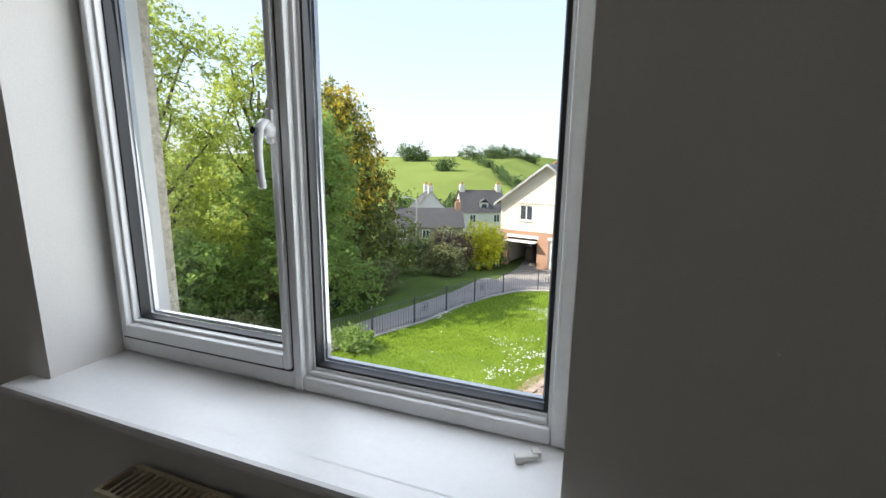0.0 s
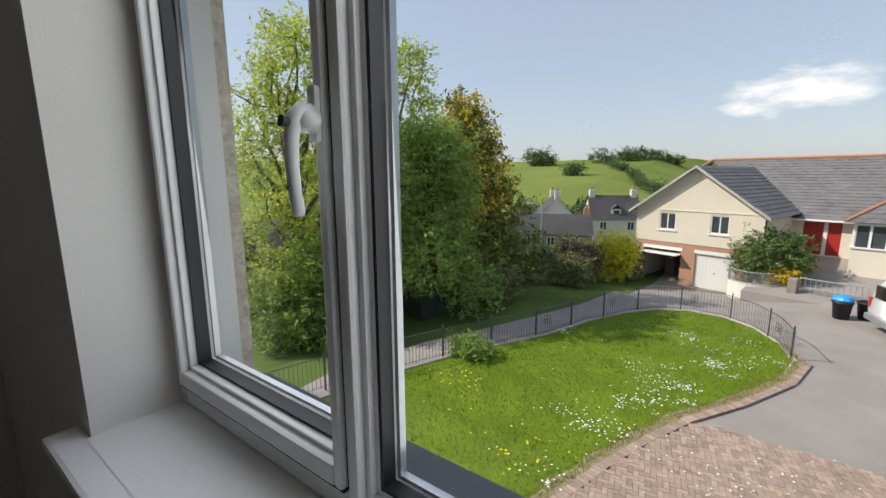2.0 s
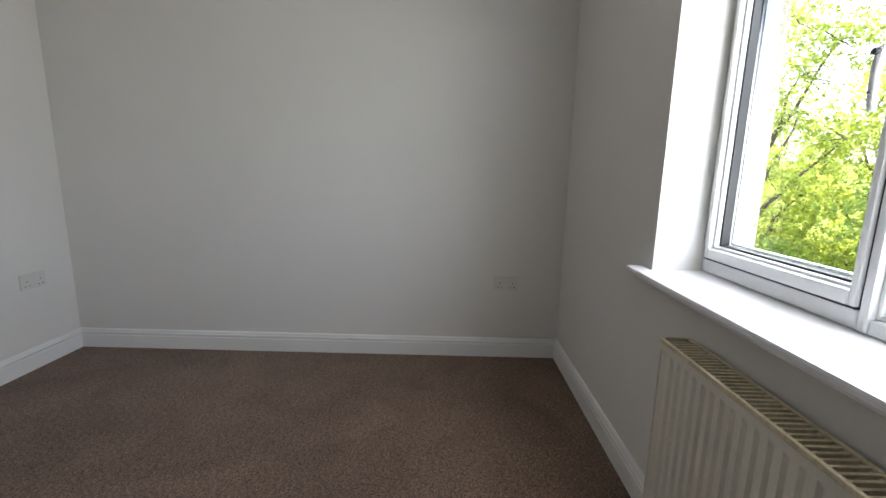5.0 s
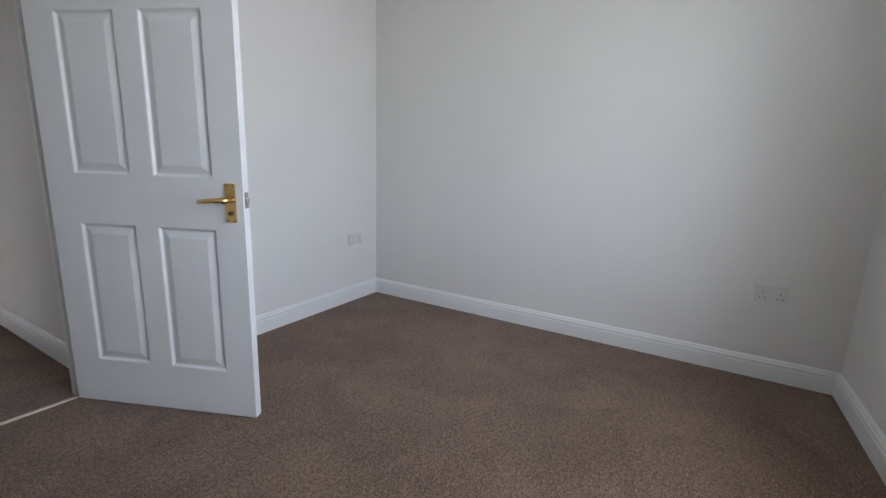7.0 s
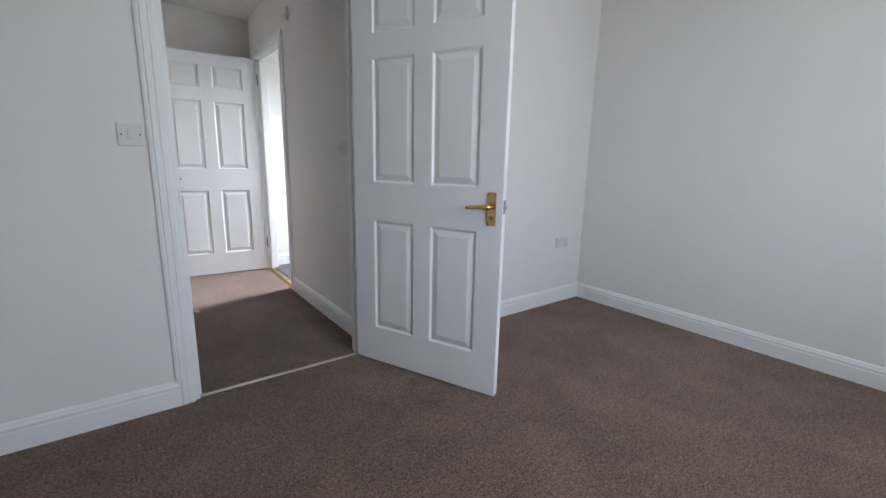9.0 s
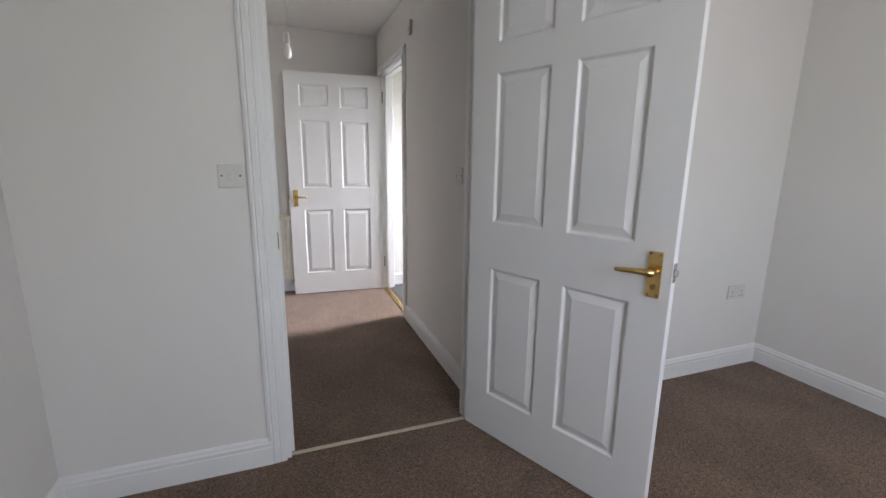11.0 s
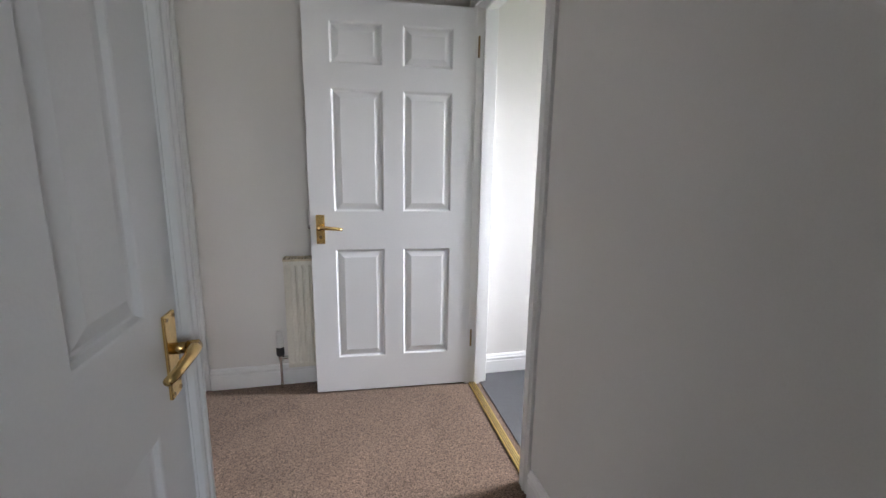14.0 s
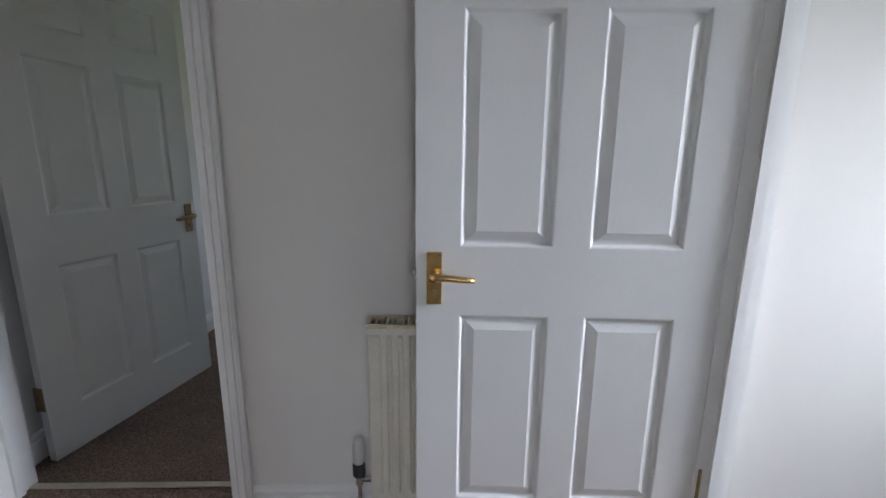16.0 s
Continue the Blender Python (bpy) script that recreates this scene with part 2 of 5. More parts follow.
def part(name, bm, material, parent, label="", smooth=False):
    return link(name, bm, material, parent, label, smooth)


def data_mesh(name, verts, faces, material):
    me = bpy.data.meshes.new(name)
    me.from_pydata(verts, [], faces)
    me.materials.append(material)
    return me


def add_box(bm, x0, y0, z0, x1, y1, z1, bevel=0.0):
    b = bmesh.new()
    bmesh.ops.create_cube(b, size=1)
    for v in b.verts:
        v.co = (x0 + (v.co.x + 0.5) * (x1 - x0), y0 + (v.co.y + 0.5) * (y1 - y0), z0 + (v.co.z + 0.5) * (z1 - z0))
    if bevel:
        bmesh.ops.bevel(b, geom=b.edges[:], offset=bevel, segments=2, profile=0.6, affect="EDGES")
    tmp = bpy.data.meshes.new("tmp")
    b.to_mesh(tmp)
    b.free()
    bm.from_mesh(tmp)
    bpy.data.meshes.remove(tmp)
    return bm


def box(x0, y0, z0, x1, y1, z1, bevel=0.0):
    return add_box(bmesh.new(), x0, y0, z0, x1, y1, z1, bevel)


def sweep(points, profile, side, up, closed_ends=True):
    """A moulding: profile of (out, across) pairs along a mitred polyline. side(i) gives the across direction at corner i, up the way out of the wall."""
    bm = bmesh.new()
    rings = []
    for i, p in enumerate(points):
        s = side(i)
        rings.append([bm.verts.new(Vector(p) + Vector(up) * o + Vector(s) * a) for o, a in profile])
    k = len(profile)
    for a, b in zip(rings, rings[1:]):
        for j in range(k):
            bm.faces.new((a[j], a[(j + 1) % k], b[(j + 1) % k], b[j]))
    bm.faces.new(rings[0][::-1])
    bm.faces.new(rings[-1])
    bmesh.ops.recalc_face_normals(bm, faces=bm.faces[:])
    return bm


def lathe(profile, segments=20):
    """A turned solid from (radius, z) pairs."""
    bm = bmesh.new()
    rings = []
    for r, z in profile:
        rings.append([bm.verts.new((r * math.cos(2 * math.pi * i / segments), r * math.sin(2 * math.pi * i / segments), z)) for i in range(segments)])
    for a, b in zip(rings, rings[1:]):
        for j in range(segments):
            bm.faces.new((a[j], a[(j + 1) % segments], b[(j + 1) % segments], b[j]))
    bm.faces.new(rings[0][::-1])
    bm.faces.new(rings[-1])
    return bm


def tube(points, radii, sides=8):
    bm = bmesh.new()
    rings = []
    pts = [Vector(p) for p in points]
    for i, p in enumerate(pts):
        d = (pts[min(i + 1, len(pts) - 1)] - pts[max(i - 1, 0)]).normalized()
        ref = Vector((0.31, 0.90, 0.20)) if abs(d.y) < 0.92 else Vector((1, 0, 0.1))
        eu = d.cross(ref).normalized()
        ev = d.cross(eu)
        r = radii[i] if isinstance(radii, (list, tuple)) else radii
        rings.append([bm.verts.new(p + eu * (r * math.cos(2 * math.pi * j / sides)) + ev * (r * math.sin(2 * math.pi * j / sides))) for j in range(sides)])
    for a, b in zip(rings, rings[1:]):
        for j in range(sides):
            bm.faces.new((a[j], a[(j + 1) % sides], b[(j + 1) % sides], b[j]))
    bm.faces.new(rings[0][::-1])
    bm.faces.new(rings[-1])
    return bm


def merge(bm, other, m=None):
    tmp = bpy.data.meshes.new("tmp")
    other.to_mesh(tmp)
    other.free()
    if m is not None:
        tmp.transform(m)
    bm.from_mesh(tmp)
    bpy.data.meshes.remove(tmp)
    return bm


def empty(name, m, label, category, group=""):
    ob = new(name)
    ob.matrix_world = m
    return tagged(ob, label, category, group)


def structure(ob, label):
    return tagged(ob, label, kind="structure")


def wall_with_hole(name, axis, a0, a1, b0, b1, z1, holes, material=None, z0=-0.06, label="off-white painted plaster wall"):
    """A wall that runs along axis from a0 to a1, b0..b1 thick, with holes (a, a, z, z)."""
    bm = bmesh.new()

    def piece(p, q, lo, hi):
        if q - p < 1e-4 or hi - lo < 1e-4:
            return
        if axis == "x":
            add_box(bm, p, b0, lo, q, b1, hi)
        else:
            add_box(bm, b0, p, lo, b1, q, hi)
    at = a0
    for h0, h1, lo, hi in sorted(holes):
        piece(at, h0, z0, z1)
        piece(h0, h1, z0, lo)
        piece(h0, h1, hi, z1)
        at = h1
    piece(at, a1, z0, z1)
    return structure(link(name, bm, material or M_WALL), label)


# ---- the flat: floors, walls, ceilings ----
XL, XR, YW, YD, ZC = -1.775, 1.85, 0.787, -2.185, 2.375
YWO = 1.118
HR, HL, YF = 0.162, 1.108, -4.690
DOOR_H = 1.99
structure(link("floor", box(XL - 0.1, -8.2, -0.12, 2.75, YW + 0.05, 0.0), M_CARPET), "brown cut-pile fitted carpet, slightly worn in tracks")
structure(link("floor_bathroom", box(-1.9, -4.60, -0.02, 0.085, -2.4, 0.004), M_VINYL), "dark grey vinyl bathroom floor")
structure(link("ceiling", box(-2.1, -8.2, ZC, 2.85, YWO, ZC + 0.2), M_CEIL), "white painted ceiling")
W0, W1, WZ0, WZ1 = -0.682, 0.447, 0.790, 2.04
wall_with_hole("wall_window", "x", XL - 0.3, XR + 0.3, YW, YWO - 0.03, ZC, [(W0, W1, WZ0, WZ1)])
wall_with_hole("wall_outside", "x", -4.0, 5.0, YWO - 0.03, YWO, ZC + 0.8, [(W0 - 0.004, W1 + 0.004, WZ0 - 0.03, WZ1 + 0.004)], M_PEBBLE, z0=-4.3, label="beige pebbledash outside wall")
wall_with_hole("wall_left", "y", YD - 0.12, YW, XL - 0.12, XL, ZC, [])
wall_with_hole("wall_right", "y", YD, YW, XR, XR + 0.12, ZC, [])
wall_with_hole("wall_door", "x", XL, HL, YD - 0.1, YD, ZC, [(0.235, 1.088, -0.06, DOOR_H + 0.02)])
wall_with_hole("wall_door_end", "x", HL, XR, YD - 0.1, YD, ZC, [])
wall_with_hole("wall_hall_right", "y", -4.62, YD - 0.1, HR - 0.1, HR, ZC, [(-4.50, -3.675, -0.06, DOOR_H + 0.02)])
wall_with_hole("wall_hall_left", "y", -3.195, YD - 0.1, HL, HL + 0.1, ZC, [(-3.144, -2.40, -0.06, DOOR_H + 0.01)])
wall_with_hole("wall_landing_side", "x", HL + 0.1, 2.75, -3.195, -3.095, ZC, [])
wall_with_hole("wall_landing_end", "y", -4.69, -3.195, 2.65, 2.75, ZC, [])
wall_with_hole("wall_cupboard", "y", -3.175, YD - 0.1, XR, XR + 0.1, ZC, [])
wall_with_hole("wall_far", "x", HR - 0.1, 2.75, YF - 0.16, YF, ZC, [(1.620, 2.475, -0.06, DOOR_H + 0.02)])
wall_with_hole("wall_bathroom_far", "x", -2.0, HR - 0.1, -4.72, -4.588, ZC, [])
wall_with_hole("wall_bathroom_window", "y", -4.72, -2.3, -2.0, -1.9, ZC, [(-4.6, -3.7, 0.9, 2.0)])
wall_with_hole("wall_bathroom_near", "x", -2.0, HR - 0.1, -2.5, -2.4, ZC, [])
wall_with_hole("wall_back_right", "y", -8.2, YF - 0.1, 2.56, 2.66, ZC, [])
wall_with_hole("wall_back_left", "y", -8.2, YF - 0.1, -0.6, -0.5, ZC, [])
wall_with_hole("wall_back_far", "x", -0.6, 2.7, -8.2, -8.1, ZC, [(0.6, 1.8, 0.9, 2.05)])
tagged(link("roof_slab", box(-4.0, -9.0, ZC + 0.75, 5.0, YWO + 0.3, ZC + 0.95), M_SLATE), "dark flat roof edge above the flat", kind="structure")

SK = [(0, 0), (0.019, 0), (0.019, 0.078), (0.0165, 0.082), (0.0165, 0.088), (0.0185, 0.092), (0.0185, 0.098), (0.014, 0.104), (0.012, 0.112), (0.006, 0.118), (0, 0.118)]


def skirting(points, normal_of):
    """Skirting along a polyline on the floor; normal_of gives the mitred way into the room at each corner."""
    bm = bmesh.new()
    rings = []
    for p, nrm in zip(points, normal_of):
        rings.append([bm.verts.new((p[0] + nrm[0] * o, p[1] + nrm[1] * o, h)) for o, h in SK])
    k = len(SK)
    for a, b in zip(rings, rings[1:]):
        for j in range(k):
            bm.faces.new((a[j], a[(j + 1) % k], b[(j + 1) % k], b[j]))
    bm.faces.new(rings[0][::-1])
    bm.faces.new(rings[-1])
    bmesh.ops.recalc_face_normals(bm, faces=bm.faces[:])
    return structure(link("baseboard", bm, M_GLOSS), "white gloss moulded skirting board")


skirting([(1.138, YD), (XR, YD), (XR, YW), (XL, YW), (XL, YD), (0.165, YD)], [(0, 1), (-1, 1), (-1, -1), (1, -1), (1, 1), (0, 1)])
skirting([(HR, YD - 0.1), (HR, -3.605), ], [(1, 0), (1, 0)])
skirting([(HR, YF), (1.56, YF)], [(0, 1), (0, 1)])
skirting([(-1.9, -4.588), (HR - 0.1, -4.588)], [(0, 1), (0, 1)])
skirting([(2.56, -8.1), (2.56, YF - 0.1)], [(-1, 0), (-1, 0)])
skirting([(HL + 0.1, -3.195), (2.65, -3.195), (2.65, YF)], [(0, -1), (-1, -1), (-1, 0)])

ARC = [(0, 0.0), (0.012, 0.0), (0.015, 0.006), (0.015, 0.022), (0.012, 0.026), (0.018, 0.032), (0.018, 0.048), (0.013, 0.052), (0.016, 0.058), (0.012, 0.068), (0, 0.070)]


def architrave(axis, at, out, a0, a1, top, foot0=0.0, width=1.0):
    """Moulded surround of a doorway between a0 and a1 on the wall plane at, standing out by out's sign."""
    if axis == "x":
        pts = [(a0, at, foot0), (a0, at, top), (a1, at, top), (a1, at, 0)]
        sides = [Vector((-1, 0, 0)), Vector((-1, 0, 1)), Vector((1, 0, 1)), Vector((1, 0, 0))]
        up = (0, out, 0)
    else:
        pts = [(at, a0, foot0), (at, a0, top), (at, a1, top), (at, a1, 0)]
        sides = [Vector((0, -1, 0)), Vector((0, -1, 1)), Vector((0, 1, 1)), Vector((0, 1, 0))]
        up = (out, 0, 0)
    return structure(link("trim", sweep(pts, [(o, a * width) for o, a in ARC], lambda i: sides[i], up), M_GLOSS), "white gloss moulded door architrave")


def lining(axis, b0, b1, a0, a1, top):
    """The door lining inside an opening, with its stop."""
    bm = bmesh.new()
    m = (b0 + b1) / 2
    for lo, hi, z0, z1 in ((a0 - 0.02, a0, 0, top), (a1, a1 + 0.02, 0, top), (a0 - 0.02, a1 + 0.02, top, top + 0.02)):
        add_box(bm, *((lo, b0, z0, hi, b1, z1) if axis == "x" else (b0, lo, z0, b1, hi, z1)))
    for lo, hi, z0, z1 in ((a0, a0 + 0.012, 0, top), (a1 - 0.012, a1, 0, top), (a0 + 0.012, a1 - 0.012, top - 0.012, top)):
        add_box(bm, *((lo, m - 0.02, z0, hi, m + 0.01, z1) if axis == "x" else (m - 0.02, lo, z0, m + 0.01, hi, z1)))
    return structure(link("trim", bm, M_GLOSS), "white gloss door lining with stop")


lining("x", YD - 0.1, YD, 0.255, 1.068, DOOR_H)
architrave("x", YD, 1, 0.250, 1.086, DOOR_H + 0.005)
architrave("x", YD - 0.1, -1, 0.250, 1.073, DOOR_H + 0.005)
lining("y", HR - 0.1, HR, -4.48, -3.695, DOOR_H)
architrave("y", HR, 1, -4.485, -3.690, DOOR_H + 0.005)
architrave("y", HR - 0.1, -1, -4.485, -3.690, DOOR_H + 0.005)
lining("x", YF - 0.16, YF, 1.640, 2.455, DOOR_H)
architrave("x", YF, 1, 1.635, 2.460, DOOR_H + 0.005)
lining("y", HL + 0.002, HL + 0.1, -3.124, -2.42, DOOR_H - 0.01)
architrave("y", HL, -1, -3.121, -2.415, DOOR_H - 0.005, width=0.68)


# ---- doors ----
def panel_ring(bm, x0, x1, z0, z1, y, sgn, steps):
    """Nested rectangles stepping from the leaf's face: (inset, depth) pairs."""
    rings = []
    for ins, dep in steps:
        yy = y - sgn * dep
        rings.append([bm.verts.new(c) for c in ((x0 + ins, yy, z0 + ins), (x1 - ins, yy, z0 + ins), (x1 - ins, yy, z1 - ins), (x0 + ins, yy, z1 - ins))])
    for a, b in zip(rings, rings[1:]):
        for j in range(4):
            bm.faces.new((a[j], a[(j + 1) % 4], b[(j + 1) % 4], b[j]))
    bm.faces.new(rings[-1])


def panel_door(name, m, w, lever_side=1, label="white six-panel moulded door", brass=None, h=1.981):
    """A six-panel leaf hinged at local x 0, running to x w; thickness from y 0 to 0.036. lever_side: which faces carry levers is both."""
    door = empty(name, m, label, "door")
    t = 0.036
    cols = [(0.125, 0.125 + (w - 0.342) / 2), (w - 0.120 - (w - 0.342) / 2, w - 0.120)]
    rows = [(0.195, 0.790), (0.985, 1.580), (1.690, 1.880)]
    xs = [0, cols[0][0], cols[0][1], cols[1][0], cols[1][1], w]
    zs = [0, rows[0][0], rows[0][1], rows[1][0], rows[1][1], rows[2][0], rows[2][1], h]
    bm = bmesh.new()
    z_off = 0.008
    for y in (0.0, t):
        for i in range(5):
            for j in range(7):
                if i in (1, 3) and j in (1, 3, 5):
                    continue
                q = [(xs[i], y, zs[j] + z_off), (xs[i + 1], y, zs[j] + z_off), (xs[i + 1], y, zs[j + 1] + z_off), (xs[i], y, zs[j + 1] + z_off)]
                bm.faces.new([bm.verts.new(c) for c in q])
    for c in (((0, 0), (0, t)), ((w, 0), (w, t))):
        (x, y0), (_, y1) = c
        bm.faces.new([bm.verts.new(p) for p in ((x, y0, z_off), (x, y1, z_off), (x, y1, h + z_off), (x, y0, h + z_off))])
    for z in (z_off, h + z_off):
        bm.faces.new([bm.verts.new(p) for p in ((0, 0, z), (w, 0, z), (w, t, z), (0, t, z))])
    bmesh.ops.remove_doubles(bm, verts=bm.verts[:], dist=1e-5)
    bmesh.ops.recalc_face_normals(bm, faces=bm.faces[:])
    part("leaf", bm, M_DOOR, door)
    steps = [(0, 0), (0.004, 0.0015), (0.010, 0.0085), (0.014, 0.0095), (0.020, 0.0085), (0.040, 0.0025), (0.043, 0.0015)]
    for x0, x1 in cols:
        for z0, z1 in rows:
            for y, sgn in ((0.0, -1), (t, 1)):
                b = bmesh.new()
                panel_ring(b, x0, x1, z0 + z_off, z1 + z_off, y, sgn, steps)
                if sgn < 0:
                    bmesh.ops.reverse_faces(b, faces=b.faces[:])
                bmesh.ops.recalc_face_normals(b, faces=b.faces[:])
                part("panel", b, M_DOOR, door)
    metal = brass or M_BRASS
    for y, sgn in ((0.0, -1), (t, 1)):
        cx = w - 0.050
        y1 = y + sgn * 0.006
        plate = part("handle_plate", box(cx - 0.021, min(y, y1), 0.830, cx + 0.021, max(y, y1), 0.978, 0.002), metal, door, "brass lever handle plate")
        lever = tube([(cx, y, 0.915), (cx, y + sgn * 0.030, 0.915)], 0.010, 12)
        merge(lever, tube([(cx + 0.006, y + sgn * 0.040, 0.915), (cx - 0.012, y + sgn * 0.041, 0.9155), (cx - 0.05, y + sgn * 0.043, 0.914), (cx - 0.085, y + sgn * 0.040, 0.910), (cx - 0.110, y + sgn * 0.036, 0.907)], [0.010, 0.0115, 0.009, 0.0085, 0.007], 12))
        merge(lever, tube([(cx, y + sgn * 0.028, 0.915), (cx, y + sgn * 0.046, 0.915)], 0.0125, 14))
        part("lever", lever, metal, plate, smooth=True)
        for dz in (0.838, 0.970):
            for dx in (-0.014, 0.014):
                part("screw", tube([(cx + dx, y1, dz), (cx + dx, y1 + sgn * 0.0015, dz)], 0.0035, 8), M_BRASS_DULL, plate)
        part("snib", tube([(cx, y1, 0.865), (cx, y1 + sgn * 0.006, 0.865)], 0.008, 12), M_BRASS_DULL, plate)
    part("latch_plate", box(w, 0.006, 0.885, w + 0.002, 0.030, 0.945), M_CHROME, door, "steel latch plate")
    part("latch_bolt", box(w + 0.002, 0.011, 0.905, w + 0.012, 0.024, 0.925, 0.003), M_CHROME, door)
    for z in (0.23, 1.76):
        hb = tube([(-0.004, t * 0.5 + 0.022, z), (-0.004, t * 0.5 + 0.022, z + 0.10)], 0.0055, 8)
        add_box(hb, -0.003, 0.006, z, 0.0, t, z + 0.1)
        part("hinge", hb, M_BRASS_DULL, door, "aged brass butt hinge")
    return door


def hinge_pose(hx, hy, fx, fy):
    return pose(hx, hy, 0, 0, 0, math.degrees(math.atan2(fy - hy, fx - hx)))


panel_door("bedroom_door", hinge_pose(0.268, -2.178, -0.066, -1.396), 0.842, label="white six-panel bedroom door with brass lever, standing open")
panel_door("bathroom_door", hinge_pose(0.150, -4.520, 0.992, -4.566), 0.842, label="white six-panel bathroom door opened against the radiator")
panel_door("back_bedroom_door", hinge_pose(2.466, -4.950, 2.257, -5.772), 0.845, label="white six-panel door standing open into dim room", brass=M_BRASS_DULL)
panel_door("hall_cupboard_door", pose(HL - 0.030 + 0.036, -2.424, 0, 0, 0, -90), 0.704, label="white six-panel cupboard door, closed", h=1.965)

bm = box(1.064, -2.232, 0.90, 1.0695, -2.216, 0.965)
structure(link("trim", bm, M_BRASS_DULL), "aged brass latch keep in the door lining")
structure(link("threshold_bedroom", box(0.256, -2.214, -0.002, 1.067, -2.196, 0.006, 0.002), M_PALE_METAL), "narrow pale metal carpet strip")
bm = box(HR - 0.046, -4.479, -0.002, HR - 0.008, -3.696, 0.008, 0.003)
structure(link("threshold_bathroom", bm, M_GOLD), "gold metal carpet threshold bar with ridges")
for gx in (HR - 0.036, HR - 0.027, HR - 0.018):
    structure(link("threshold_ridge", box(gx - 0.002, -4.479, 0.008, gx + 0.002, -3.696, 0.010), M_BRASS_DULL), "gold threshold bar ridge")
structure(link("threshold_back", box(1.666, -4.835, -0.002, 2.454, -4.81, 0.006, 0.002), M_PALE_METAL), "narrow pale metal carpet strip")


# ---- the bedroom window ----
def window_bar(parent, x0, z0, x1, z1, y0, y1, name="frame_bar", material=None, bevel=0.006, label=""):
    return part(name, box(x0, y0, z0, x1, y1, z1, bevel), material or M_UPVC, parent, label)


win = structure(empty("window_1", pose(0, 0, 0), "white uPVC casement window, closed, beside a fixed pane", "window"), "white uPVC casement window, closed, beside a fixed pane")
FY0, FY1 = 0.948, 1.018
ZB, ZT = 0.818, 2.035
window_bar(win, W0, ZB, -0.660, ZT, FY0, FY1)
window_bar(win, 0.416, ZB, W1, ZT, FY0, FY1)
window_bar(win, -0.660, ZB, -0.129, 0.862, FY0, FY1)
window_bar(win, -0.660, 1.99, 0.416, ZT, FY0, FY1)
window_bar(win, -0.129, ZB, -0.108, 1.99, FY0 - 0.004, FY1, "mullion", None, 0.006)
window_bar(win, -0.108, ZB, 0.416, 0.850, FY0, FY1)
# stepped glazing bead of the fixed pane
for k, (ins, dy) in enumerate(((0.0, 0.012), (0.007, 0.022))):
    for x0, z0, x1, z1 in ((-0.108 + ins, 0.850 + ins, -0.098 + ins, 1.99), (0.411 - ins * 0.5, 0.850 + ins, 0.416, 1.99), (-0.098 + ins, 0.850 + ins, 0.4075, 0.860 + ins)):
        window_bar(win, x0, z0, x1, z1, FY0 + dy, FY1 - 0.004, "bead", None, 0.003)
for x0, z0, x1, z1 in ((-0.0915, 0.866, -0.0855, 1.99), (0.4000, 0.866, 0.4075, 1.99), (-0.0855, 0.866, 0.4000, 0.8720)):
    window_bar(win, x0, z0, x1, z1, 0.972, 0.996, "seal", M_SEAL, 0.0)
for x0, z0, x1, z1 in ((-0.0855, 0.8720, -0.079, 1.99), (0.395, 0.8720, 0.4000, 1.99), (-0.079, 0.8720, 0.395, 0.878)):
    window_bar(win, x0, z0, x1, z1, 1.000, 1.012, "spacer", M_STEEL_SPACER, 0.0)
sash = part("sash", box(-0.657, FY0 - 0.012, 0.866, -0.640, 1.012, 1.986, 0.005), M_UPVC, win)
window_bar(sash, -0.640, 0.866, -0.150, 0.900, FY0 - 0.012, 1.012, "sash_rail")
window_bar(sash, -0.150, 0.866, -0.133, 1.986, FY0 - 0.012, 1.012, "sash_stile")
for x0, z0, x1, z1 in ((-0.640, 0.900, -0.632, 1.986), (-0.632, 0.900, -0.150, 0.908)):
    window_bar(sash, x0, z0, x1, z1, FY0 + 0.004, 1.008, "bead", None, 0.003)
for x0, z0, x1, z1 in ((-0.632, 0.908, -0.6265, 1.986), (-0.6265, 0.908, -0.1505, 0.9135), (-0.1540, 0.9135, -0.1502, 1.986)):
    window_bar(sash, x0, z0, x1, z1, 0.968, 0.994, "seal", M_SEAL, 0.0)
for x0, z0, x1, z1 in ((-0.6265, 0.9135, -0.620, 1.986), (-0.620, 0.9135, -0.1540, 0.920)):
    window_bar(sash, x0, z0, x1, z1, 1.000, 1.012, "spacer", M_STEEL_SPACER, 0.0)
for x0, z0, x1, z1 in ((-0.6602, 0.862, -0.6565, 1.99), (-0.6565, 0.8618, -0.133, 0.8662)):
    window_bar(win, x0, z0, x1, z1, FY0 - 0.0080, 1.005, "gasket", M_SEAL, 0.0)
for x0, z0, x1, z1, y, par in ((-0.632, 0.908, -0.150, 1.99, 0.992, sash), (-0.092, 0.866, 0.4075, 1.99, 0.994, win)):
    b = bmesh.new()
    b.faces.new([b.verts.new(c) for c in ((x0, y, z0), (x1, y, z0), (x1, y, z1), (x0, y, z1))])
    part("pane", b, M_GLASS, par, "clear double-glazed pane").visible_shadow = False
window_bar(win, -0.1322, 0.8662, -0.1298, 1.99, FY0 - 0.0008, 1.005, "gasket", M_SEAL, 0.0)
